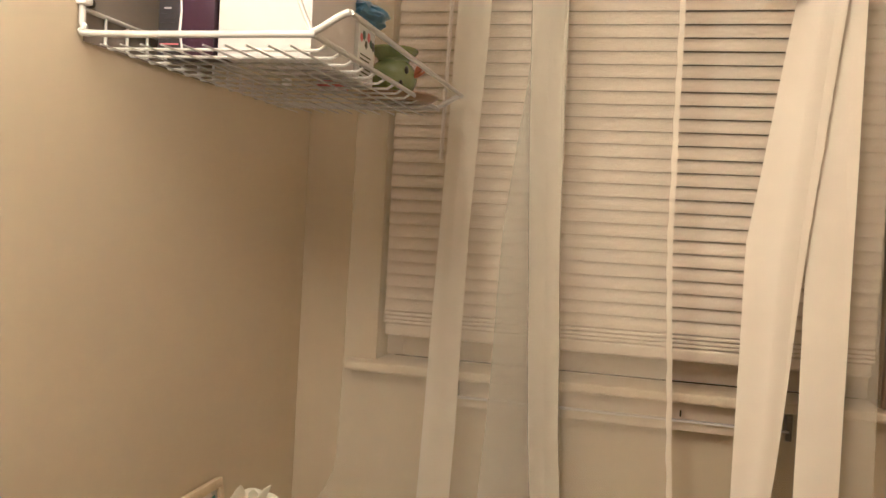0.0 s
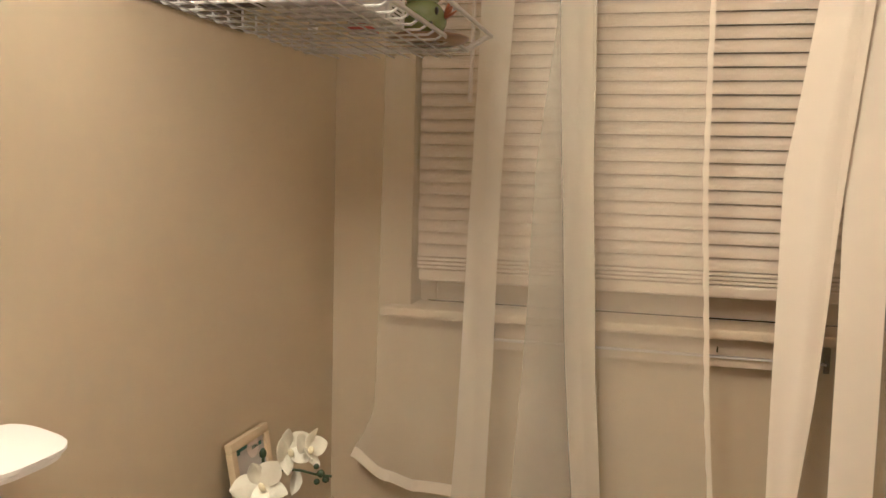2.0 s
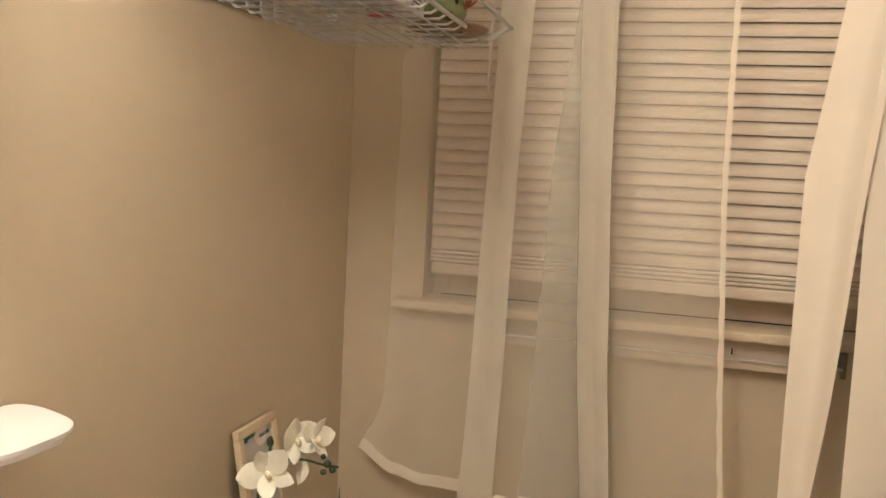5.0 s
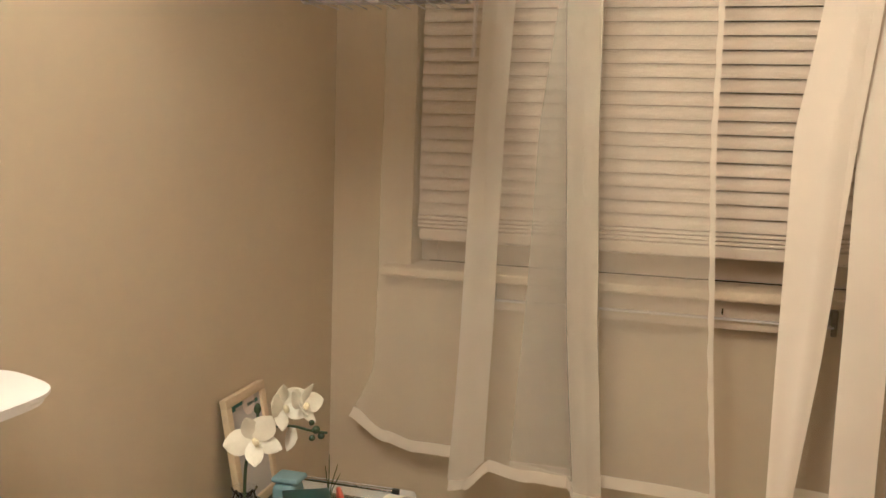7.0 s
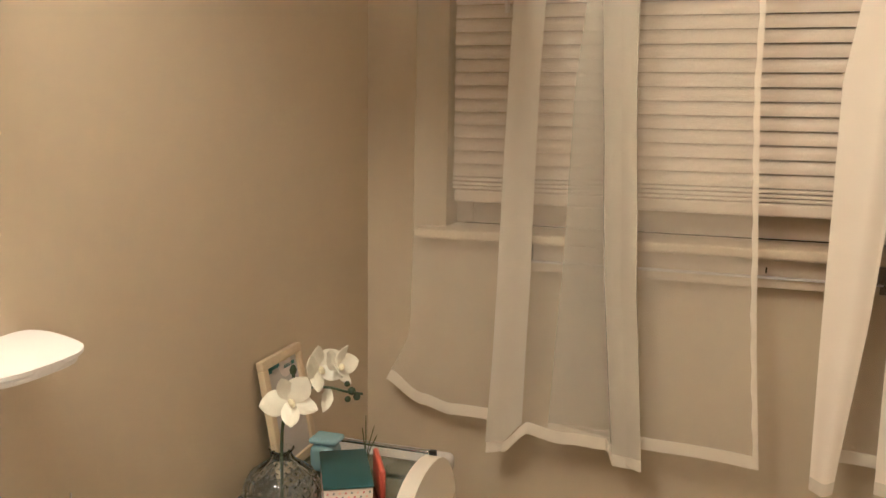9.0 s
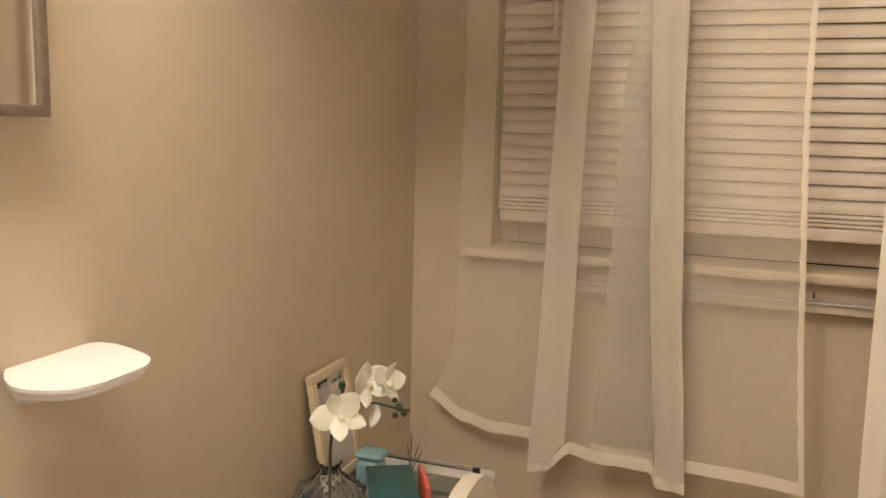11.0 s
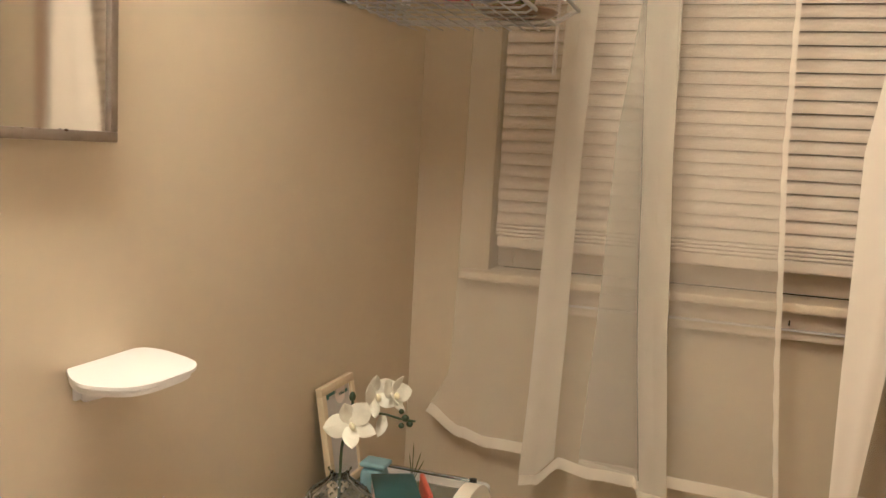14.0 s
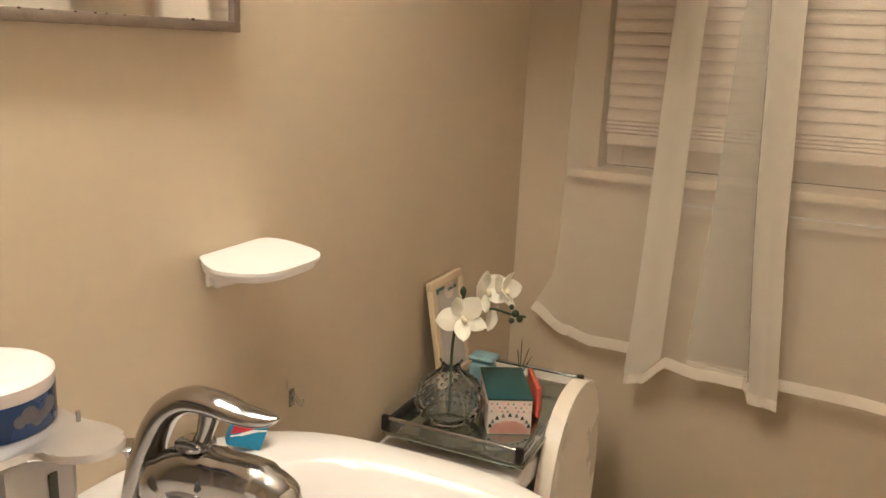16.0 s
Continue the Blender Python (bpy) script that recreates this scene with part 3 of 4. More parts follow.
# ---- wire shelf and what stands on it ----
SX, SY0, SY1, SZ = 0.304, 0.972, 1.558, 1.586
shelf = thing("wire_shelf", "white coated wire shelf basket screwed to the wall", "shelf", at=(0, 1.26, SZ))
R1, R2 = 0.0042, 0.0022
GRID = SZ - 0.009
LIPX, LIPZ = 0.348, SZ + 0.024
for y in (SY0, SY1):
    pts = curve_points([(0.006, y, SZ + 0.16), (0.006, y, SZ + 0.03), (0.010, y, SZ + 0.008), (0.03, y, SZ), (SX - 0.02, y, SZ), (SX, y, SZ + 0.002), (LIPX - 0.010, y, LIPZ - 0.003), (LIPX, y, LIPZ)], 6)
    part("end_frame", sweep(pts, R1, 10), WIRE, shelf)
    if y == SY0:
        part("brace", sweep(curve_points([(SX - 0.002, y + 0.004, SZ + 0.003), (SX - 0.026, y + 0.004, SZ + 0.055), (0.19, y + 0.004, SZ + 0.29), (0.02, y + 0.004, SZ + 0.40), (0.004, y + 0.004, SZ + 0.42)], 6), 0.0034, 8), WIRE, shelf)
part("front_rail", sweep([(LIPX, SY0, LIPZ), (LIPX, SY1, LIPZ)], 0.0036, 10), WIRE, shelf)
part("lower_rail", sweep([(SX, SY0, SZ), (SX, SY1, SZ)], 0.0036, 10), WIRE, shelf)
part("back_rail", sweep([(0.006, SY0, SZ + 0.030), (0.006, SY1, SZ + 0.030)], 0.003, 8), WIRE, shelf)
for k in range(1, 11):
    x = 0.006 + (SX - 0.006) * k / 11
    part("long_wire", sweep([(x, SY0, GRID - 0.0036), (x, SY1, GRID - 0.0036)], 0.0013, 6), WIRE, shelf)
for k in range(1, 13):
    y = SY0 + (SY1 - SY0) * k / 13
    part("cross_wire", sweep([(0.006, y, SZ + 0.030), (0.007, y, GRID + 0.006), (0.013, y, GRID), (SX - 0.010, y, GRID), (SX - 0.001, y, SZ - 0.0035)], R2, 6), WIRE, shelf)
for y in (SY0, SY1):
    part("wall_clip", block(0.0005, 0.016, y - 0.008, y + 0.008, SZ + 0.034, SZ + 0.050, 0.003), DISH_PLASTIC, shelf)
    part("screw", moved(lathe([(0.0, 0.0), (0.0055, 0.001), (0.0055, 0.004)], 14), Matrix.Translation((0.004, y + 0.016, SZ + 0.040)) @ Euler((0, radians(90), 0)).to_matrix().to_4x4()), DARK_METAL, shelf, "dark screw head")
TOP = GRID + 0.0023   # items rest on the cross wires


purple = thing("dark_carton", "dark purple and black carton with a silver slash", "box", at=(0.092, 1.10, TOP))
# upper part is out of view, added to throw a larger shadow
part("carton", block(0.052, 0.131, 1.062, 1.13, TOP, TOP + 0.30, 0.0015), PURPLE, purple)
part("side_panel", block(0.0522, 0.086, 1.0612, 1.0618, TOP + 0.001, TOP + 0.299), BLACK_CARD, purple)
part("silver_slash", sweep([(0.089, 1.0608, TOP + 0.001), (0.083, 1.0608, TOP + 0.030), (0.0845, 1.0608, TOP + 0.055), (0.0815, 1.0608, TOP + 0.10)], [0.0012, 0.0020, 0.0016, 0.0012], 6, squash=0.25, side=(1, 0, 0)), SILVER_PRINT, purple)
for k in range(4):
    part("print_bar", block(0.056 + 0.004 * (k % 2), 0.079 - 0.003 * k, 1.0604, 1.0611, TOP + 0.041 + 0.006 * k, TOP + 0.043 + 0.006 * k), SILVER_PRINT if k == 3 else BLACK_CARD, purple)
part("print_bar", block(0.055, 0.082, 1.0604, 1.0611, TOP + 0.013, TOP + 0.0145), PINK_INK, purple)

carton = thing("white_carton", "large plain white carton with a printed side", "box", at=(0.2, 1.14, TOP))
# unseen upper height added here too, to shade wall and window
part("carton", block(0.1335, 0.262, 1.068, 1.225, TOP, TOP + 0.29, 0.002), CARD_WHITE, carton)
part("flap", block(0.1355, 0.2600, 1.0672, 1.0679, TOP + 0.235, TOP + 0.289), CARD_WHITE, carton, "tucked front flap")
# thin darker sheet on the wall behind the back rail
taupe = thing("taupe_sheet", "plain thin taupe sheet flat against the wall", "card", at=(0.002, 1.05, TOP))
part("sheet", block(0.0006, 0.0026, 0.982, 1.30, TOP, TOP + 0.24), TAUPE, taupe)
printed = thing("printed_carton", "pale carton with dark lettering and flower print", "box", at=(0.246, 1.265, TOP))
printed_body = part("carton", block(0.224, 0.266, 1.230, 1.302, TOP, TOP + 0.086, 0.0015), CARD_GREY, printed)
for k in range(6):
    part("print_bar", block(0.2662, 0.2667, 1.238, 1.272 + 0.006 * (k % 3), TOP + 0.008 + 0.0062 * k, TOP + 0.0098 + 0.0062 * k), INK, printed_body)
for k in range(6):
    own = lathe([(0.0, 0.0), (0.007 + 0.001 * (k % 2), 0.0), (0.006, 0.0004), (0.0, 0.0004)], 5)
    moved(own, Matrix.Translation((0.2662, 1.241 + 0.0105 * k, TOP + 0.064 + 0.007 * math.sin(k * 2.4))) @ Matrix.Rotation(radians(90), 4, "Y"))
    part("flower_print", own, (PINK_INK, BOX_TEAL, BLACK_CARD)[k % 3], printed_body)
pouch = thing("blue_pouch", "crumpled blue plastic pouch lying on a carton", "pouch", at=(0.25, 1.262, TOP + 0.087))
own = bmesh.new()
bmesh.ops.create_icosphere(own, subdivisions=4, radius=1)
for v in own.verts:
    n = 0.25 * noise.noise(v.co * 2.3) + 0.10 * noise.noise(v.co * 6)
    v.co = Vector((0.254 + v.co.x * 0.036 * (1 + n), 1.270 + v.co.y * 0.055 * (1 + n), max(TOP + 0.0865, TOP + 0.102 + v.co.z * 0.018 * (1 + n))))
part("film", own, BLUE_DARK, pouch)

small_tin = thing("small_jar", "small jar with a pink band on the wire shelf", "jar", at=(0.19, 1.33, TOP))
part("jar", lathe([(0.0, 0.0), (0.022, 0.0), (0.024, 0.004), (0.024, 0.016)], 24, (0.19, 1.33, TOP)), CARD_WHITE, small_tin)
part("band", lathe([(0.0246, 0.002), (0.0246, 0.012)], 24, (0.19, 1.33, TOP)), PINK_INK, small_tin)
part("lid", lathe([(0.025, 0.0162), (0.025, 0.027), (0.0, 0.028)], 24, (0.19, 1.33, TOP)), BLACK_CARD, small_tin, "black lid")

# green oil burner with its clay leaf
PX, PY = 0.252, 1.445
burner = thing("oil_burner", "glossy green ceramic oil burner with an orange clay flower", "oil burner", at=(PX, PY, TOP + 0.008))
B0 = TOP + 0.010
pot = part("pot", lathe([(0.024, 0.0), (0.034, 0.008), (0.0415, 0.024), (0.041, 0.038), (0.034, 0.050), (0.026, 0.057), (0.027, 0.061), (0.036, 0.068), (0.042, 0.076), (0.041, 0.079), (0.034, 0.077), (0.016, 0.070), (0.0, 0.068)], 40, (PX, PY, B0)), GREEN_GLAZE, burner)
for a, zz in ((-38, 0.040), (-52, 0.016)):
    hole = bmesh.new()
    bmesh.ops.create_icosphere(hole, subdivisions=2, radius=0.0065)
    moved(hole, Matrix.Translation((PX + 0.0395 * math.cos(radians(a)), PY + 0.0395 * math.sin(radians(a)), B0 + zz)) @ Matrix.Diagonal((0.5, 0.9, 1.1, 1)))
    part("opening", hole, DARK_HOLE, pot)
for a, tilt, ln in ((-15, 18, 0.030), (-28, 42, 0.026), (-4, 58, 0.026), (6, 34, 0.024)):
    leaf = bmesh.new()
    bmesh.ops.create_icosphere(leaf, subdivisions=2, radius=1)
    for v in leaf.verts:
        v.co = Vector((v.co.x * 0.0022, v.co.y * 0.0062 * (1 - 0.55 * max(0, v.co.z)), (v.co.z + 1) * ln / 2))
    moved(leaf, Matrix.Translation((PX + 0.040, PY - 0.006, B0 + 0.030)) @ Euler((0, radians(tilt), radians(a))).to_matrix().to_4x4())
    part("clay_petal", leaf, LEAF_ORANGE, burner, "orange painted clay petal")
saucer = thing("ceramic_saucer", "brown ceramic saucer under the oil burner", "saucer", at=(PX, PY, TOP))
part("plate", lathe([(0.0, 0.0), (0.04, 0.0), (0.060, 0.004), (0.068, 0.010), (0.067, 0.0115), (0.058, 0.0075), (0.0, 0.0065)], 40, (PX + 0.012, PY, TOP)), BROWN_DISH, saucer)

# ---- toilet ----
toilet = thing("toilet", "white toilet with raised lid and tank against the wall", "toilet", at=(0.3, 1.29, 0))
TK = 0.716
tank = part("tank", block(0.022, 0.232, 1.052, 1.475, 0.36, TK - 0.036, 0.025, 4), PORCELAIN, toilet)
part("tank_lid", block(0.012, 0.256, 1.004, 1.498, TK - 0.0355, TK, 0.011, 4), PORCELAIN, tank)
part("bowl", lathe([(0.12, 0.0), (0.13, 0.05), (0.105, 0.16), (0.16, 0.30), (0.19, 0.395), (0.185, 0.405), (0.15, 0.395), (0.05, 0.30), (0.0, 0.28)], 40, (0.46, 1.262, 0.0)), PORCELAIN, toilet)
own = prism(oval(0.0, 0.0, 0.190, 0.150, 2.3, 64), -0.013, 0.013, 0.010)
moved(own, Matrix.Translation((0.272, 1.262, 0.602)) @ Euler((0, radians(90), 0)).to_matrix().to_4x4())
part("lid", own, SEAT_PLASTIC, toilet, "raised cream toilet lid")
own = prism(oval(0.47, 1.262, 0.195, 0.180, 2.2, 64), 0.4055, 0.424, 0.007)
part("seat", own, SEAT_PLASTIC, toilet, "cream toilet seat")
part("hinge", block(0.262, 0.300, 1.195, 1.330, 0.400, 0.420, 0.005), SEAT_PLASTIC, toilet)

# ---- tray on the tank ----
TX0, TX1, TY0, TY1, TZ = 0.030, 0.262, 1.046, 1.372, TK
tray = thing("vanity_tray", "smoked glass tray with clear rails on the toilet tank", "tray", at=(0.15, 1.2, TZ))
FT = 0.022
part("base", block(TX0, TX1, TY0, TY1, TZ + FT, TZ + FT + 0.007, 0.0015), TRAY_BASE, tray)
for x in (TX0 + 0.030, TX1 - 0.030):
    for y in (TY0 + 0.045, TY1 - 0.030):
        part("foot", lathe([(0.009, 0.0), (0.006, 0.004), (0.006, FT + 0.0002)], 14, (x, y, TZ)), DARK_METAL, tray)
RZ0, RZ1 = TZ + FT + 0.0074, TZ + FT + 0.024
part("rail", block(TX0 + 0.006, TX1 - 0.006, TY0 + 0.001, TY0 + 0.006, RZ0, RZ1, 0.001), TRAY_GLASS, tray, "clear glass rail")
part("rail", block(TX0 + 0.006, TX1 - 0.006, TY1 - 0.006, TY1 - 0.001, RZ0, RZ1, 0.001), TRAY_GLASS, tray, "clear glass rail")
part("rail", block(TX0 + 0.001, TX0 + 0.006, TY0 + 0.006, TY1 - 0.006, RZ0, RZ1, 0.001), TRAY_GLASS, tray, "clear glass rail")
part("rail", block(TX1 - 0.006, TX1 - 0.001, TY0 + 0.006, TY1 - 0.006, RZ0, RZ1, 0.001), TRAY_GLASS, tray, "clear glass rail")
for y in (TY0 + 0.0035, TY1 - 0.0035):
    part("rail_bar", sweep([(TX0 + 0.008, y, RZ1 + 0.0035), (TX1 - 0.012, y, RZ1 + 0.0035)], 0.0034, 10), CHROME, tray, "chrome rail bar")
    for x in (TX0 + 0.004, TX1 - 0.008):
        part("end_cap", block(x - 0.006, x + 0.006, y - 0.0045, y + 0.0045, RZ0, RZ1 + 0.008, 0.0015), DARK_METAL, tray)
TRAY_TOP = TZ + FT + 0.0072

# vase with orchid
VX, VY = 0.106, 1.127
vase = thing("crystal_vase", "round cut crystal bud vase on the tray", "vase", at=(VX, VY, TRAY_TOP))
prof = [(0.030, 0.0), (0.034, 0.003), (0.048, 0.018), (0.0565, 0.042), (0.0555, 0.060), (0.045, 0.082), (0.028, 0.098), (0.017, 0.108), (0.0145, 0.118), (0.0185, 0.126), (0.0165, 0.126), (0.0125, 0.117), (0.015, 0.107), (0.025, 0.096), (0.041, 0.080), (0.0515, 0.060), (0.0525, 0.042), (0.044, 0.020), (0.030, 0.008), (0.0, 0.006)]
own = lathe([(r, zz * 0.83) for r, zz in prof], 60)
for v in own.verts:
    r = math.hypot(v.co.x, v.co.y)
    if r > 0.026 and 0.010 < v.co.z < 0.078:
        a = math.atan2(v.co.y, v.co.x)
        cut = abs(math.sin(a * 10 + v.co.z * 160)) * abs(math.sin(a * 10 - v.co.z * 160))
        v.co.x *= 1 - 0.035 * cut
        v.co.y *= 1 - 0.035 * cut
moved(own, Matrix.Translation((VX, VY, TRAY_TOP)))
bowl = part("bowl", own, CRYSTAL, vase)
for ring in range(7):
    for k in range(24):
        a = (k + 0.5 * (ring % 2)) * math.tau / 24
        zz = 0.013 + 0.0088 * ring
        rr = (0.0445, 0.0505, 0.0545, 0.0555, 0.0545, 0.0510, 0.0455)[ring]
        stud = bmesh.new()
        bmesh.ops.create_cone(stud, cap_ends=True, segments=4, radius1=0.0043, radius2=0.0006, depth=0.0030)
        moved(stud, Matrix.Translation((VX + rr * math.cos(a), VY + rr * math.sin(a), TRAY_TOP + zz)) @ Matrix.Rotation(a, 4, "Z") @ Matrix.Rotation(radians(90), 4, "Y"))
        part("facet", stud, FACET, bowl)

orchid = thing("orchid_spray", "artificial white orchid spray with dark green stems in a vase", "flower", at=(VX, VY, TRAY_TOP + 0.02))
stem1 = curve_points([(VX, VY, TRAY_TOP + 0.010), (0.106, 1.128, 0.84), (0.102, 1.142, 0.885), (0.100, 1.175, 0.925), (0.099, 1.180, 0.945)], 8)
part("stem", sweep(stem1, 0.0024, 8), STEM, orchid)
part("stem", sweep(curve_points([(0.101, 1.168, 0.915), (0.118, 1.19, 0.919), (0.145, 1.20, 0.920), (0.172, 1.205, 0.915), (0.197, 1.207, 0.914)], 6), 0.0019, 8), STEM, orchid)
part("bud", lathe([(0.0, 0.0), (0.0045, 0.004), (0.0055, 0.010), (0.003, 0.016), (0.0, 0.018)], 14, (0.098, 1.181, 0.938)), STEM, orchid, "dark bud")
for bx, by, bz, s in ((0.181, 1.203, 0.918, 0.0062), (0.187, 1.208, 0.908, 0.0055), (0.176, 1.200, 0.906, 0.0048), (0.174, 1.203, 0.928, 0.0045)):
    b = bmesh.new()
    bmesh.ops.create_icosphere(b, subdivisions=2, radius=s, matrix=Matrix.Translation((bx, by, bz)))
    part("bud", b, STEM, orchid, "dark bud")


def petal_mesh(length, width, cup, seed):
    own = bmesh.new()
    rows = []
    for i in range(10):
        s = i / 9
        w = width * (math.sin(math.pi * min(1, s * 0.93 + 0.06)) ** 0.75)
        row = []
        for j in range(9):
            t = j / 8 - 0.5
            z = cup * (s * s) * length - 0.9 * cup * (t * t) * width + 0.0012 * noise.noise(Vector((s * 6, t * 6, seed)))
            row.append(own.verts.new((t * w, s * length, z)))
        rows.append(row)
    for a, b in zip(rows, rows[1:]):
        for j in range(8):
            own.faces.new((a[j], a[j + 1], b[j + 1], b[j]))
    bmesh.ops.remove_doubles(own, verts=own.verts, dist=1e-5)
    bmesh.ops.solidify(own, geom=own.faces[:], thickness=0.0007)
    return own


def blossom(centre, facing, spin, size=1.0, seed=0):
    """Five petals and a lip, facing along a direction."""
    turn = Vector(facing).normalized().to_track_quat("Z", "Y").to_matrix().to_4x4() @ Matrix.Rotation(radians(spin), 4, "Z")
    base = Matrix.Translation(centre) @ turn
    lip = bmesh.new()
    bmesh.ops.create_icosphere(lip, subdivisions=2, radius=0.0055 * size)
    moved(lip, base @ Matrix.Translation((0, -0.003, 0.006)) @ Matrix.Diagonal((0.8, 1.3, 1.2, 1)))
    heart = part("flower_heart", lip, LIP, orchid, "yellow flower heart")
    for k, (ang, ln, wd) in enumerate(((0, 0.040, 0.024), (68, 0.043, 0.037), (-68, 0.043, 0.037), (142, 0.040, 0.026), (-142, 0.040, 0.026))):
        own = petal_mesh(ln * size, wd * size, 0.34 - 0.16 * (k % 3), seed + k)
        moved(own, base @ Matrix.Rotation(radians(ang + 6 * math.sin(seed * 5 + k)), 4, "Z") @ Matrix.Rotation(radians(14 + 14 * math.sin(seed * 3 + k * 2)), 4, "X"))
        part("petal", own, PETAL, heart)


blossom((0.122, 1.125, 0.922), (0.50, -0.75, 0.25), 28, 1.0, 1)
blossom((0.128, 1.205, 0.946), (0.75, -0.55, 0.25), 12, 0.92, 2)
blossom((0.158, 1.208, 0.952), (0.92, -0.20, 0.30), -20, 0.82, 3)
own = petal_mesh(0.036, 0.026, 0.2, 9)
moved(own, Matrix.Translation((0.140, 1.210, 0.916)) @ Matrix.Rotation(radians(180), 4, "Z") @ Matrix.Rotation(radians(-80), 4, "X") @ Matrix.Rotation(radians(25), 4, "Y"))
part("petal", own, PETAL, orchid)

# picture frame leaning on the wall
FZ0, FZ1 = TRAY_TOP, 0.934
frame_thing = thing("picture_frame", "small pale wood picture frame leaning against the wall", "picture frame", at=(0.05, 1.3, FZ0))
lean = math.atan2(0.045 - 0.012, FZ1 - FZ0)
FH, FWD = 0.190, 0.128
fm = Matrix.Translation((0.048, 1.236, FZ0 + 0.0005)) @ Matrix.Rotation(-lean, 4, "Y")


def framed(name, y0, y1, z0, z1, x0, x1, mat, label="", bevel=0.0012):
    return part(name, moved(block(x0, x1, y0, y1, z0, z1, bevel), fm), mat, frame_thing, label)


T = 0.015
framed("rail", 0, FWD, 0, T, -0.012, 0, WOOD)
framed("rail", 0, FWD, FH - T, FH, -0.012, 0, WOOD)
framed("stile", 0, T, T, FH - T, -0.012, 0, WOOD)
framed("stile", FWD - T, FWD, T, FH - T, -0.012, 0, WOOD)
framed("picture", T - 0.001, FWD - T + 0.001, T - 0.001, FH - T + 0.001, -0.010, -0.005, PICTURE, "pale printed picture", 0)
for y0, y1, z0, z1, mat in ((0.022, 0.060, 0.168, 0.174, TEAL), (0.022, 0.032, 0.164, 0.178, TEAL), (0.070, 0.105, 0.160, 0.166, TEAL), (0.030, 0.060, 0.118, 0.126, INK), (0.065, 0.098, 0.112, 0.118, TEAL)):
    framed("print_bar", y0, y1, z0, z1, -0.0052, -0.0045, mat, "", 0)
disc = moved(lathe([(0.0, 0.0), (0.020, 0.0), (0.020, 0.0006), (0.0, 0.0006)], 28), fm @ Matrix.Translation((-0.0051, 0.075, 0.166)) @ Matrix.Rotation(radians(90), 4, "Y"))
part("print_disc", disc, BOX_CREAM, frame_thing)

# printed box with teal lid
gift = thing("printed_box", "small cardboard box with teal lid and scalloped pink print", "box", at=(0.17, 1.2, TRAY_TOP))
bmx = Matrix.Translation((0.178, 1.114, TRAY_TOP + 0.0003)) @ Matrix.Rotation(radians(28), 4, "Z")
BW, BD, BH = 0.068, 0.126, 0.061
part("carton", moved(block(0, BW, 0, BD, 0, BH - 0.004, 0.001), bmx), BOX_CREAM, gift)
part("lid", moved(block(-0.0015, BW + 0.0015, -0.0015, BD + 0.0015, BH - 0.0038, BH, 0.001), bmx), BOX_TEAL, gift, "teal card lid")


def print_shape(outline, mat, name="print"):
    own = bmesh.new()
    f = own.faces.new([own.verts.new((x, -0.0006, zz)) for x, zz in outline])
    bmesh.ops.solidify(own, geom=[f], thickness=0.0004)
    part(name, moved(own, bmx), mat, gift)


def fan(cx, cz, rx, rz, lobes, mat):
    """Half a scalloped fan, as printed on the box's end."""
    turns = [math.pi * k / 48 for k in range(49)]
    print_shape([(cx + rx * math.cos(a) * (1 + 0.12 * abs(math.sin(a * lobes))), cz + rz * math.sin(a) * (1 + 0.12 * abs(math.sin(a * lobes)))) for a in turns], mat, "scallop")


fan(BW * 0.5, 0.002, BW * 0.42, 0.020, 6, BOX_PEACH)
for k in range(9):      # grey-blue tongues round the fan
    a = math.pi * (k + 0.5) / 9
    x, zz = BW * 0.5 + BW * 0.45 * math.cos(a), 0.008 + 0.022 * math.sin(a)
    print_shape([(x - 0.0032, zz), (x + 0.0032, zz), (x + 0.001, zz + 0.006), (x - 0.001, zz + 0.006)], BOX_GREY if k % 2 else BOX_TEAL, "tongue")
for row in range(3):    # loose rows of small petals above
    for k in range(8):
        x = 0.005 + k * 0.0084 + 0.004 * (row % 2)
        zz = 0.037 + 0.0062 * row
        if x < BW - 0.004:
            print_shape([(x - 0.0017, zz), (x + 0.0017, zz + 0.0006), (x + 0.0008, zz + 0.0036), (x - 0.0012, zz + 0.003)], (BOX_GREY, BOX_PEACH, PINK_INK)[(k + row) % 3], "dot")
for k in range(5):
    own = block(-0.0008, -0.0003, 0.010 + 0.022 * k, 0.022 + 0.022 * k, 0.03, 0.045)
    part("dot", moved(own, bmx), BOX_PEACH if k % 2 else BOX_GREY, gift)

# pale blue container, orange case and sprig behind the box
cup = thing("blue_container", "pale blue translucent plastic container on the tray", "container", at=(0.10, 1.29, TRAY_TOP))
own = block(0.074, 0.118, 1.270, 1.314, TRAY_TOP, TRAY_TOP + 0.048, 0.014, 4)
part("body", own, BLUE_FILM, cup)
part("cap", block(0.074, 0.122, 1.272, 1.312, TRAY_TOP + 0.0482, TRAY_TOP + 0.058, 0.005, 3), BLUE_FILM, cup)
case = thing("orange_case", "slim rounded orange plastic case leaning beside the printed box", "case", at=(0.22, 1.26, TRAY_TOP))
own = block(-0.0045, 0.0045, -0.045, 0.045, 0.0, 0.055, 0.0042, 4)
part("shell", moved(own, Matrix.Translation((0.2085, 1.243, TRAY_TOP + 0.0005)) @ Matrix.Rotation(radians(29), 4, "Z")), ORANGE, case)
sprig = thing("green_sprig", "thin dark green artificial sprig behind the printed box", "plant", at=(0.17, 1.31, TRAY_TOP))
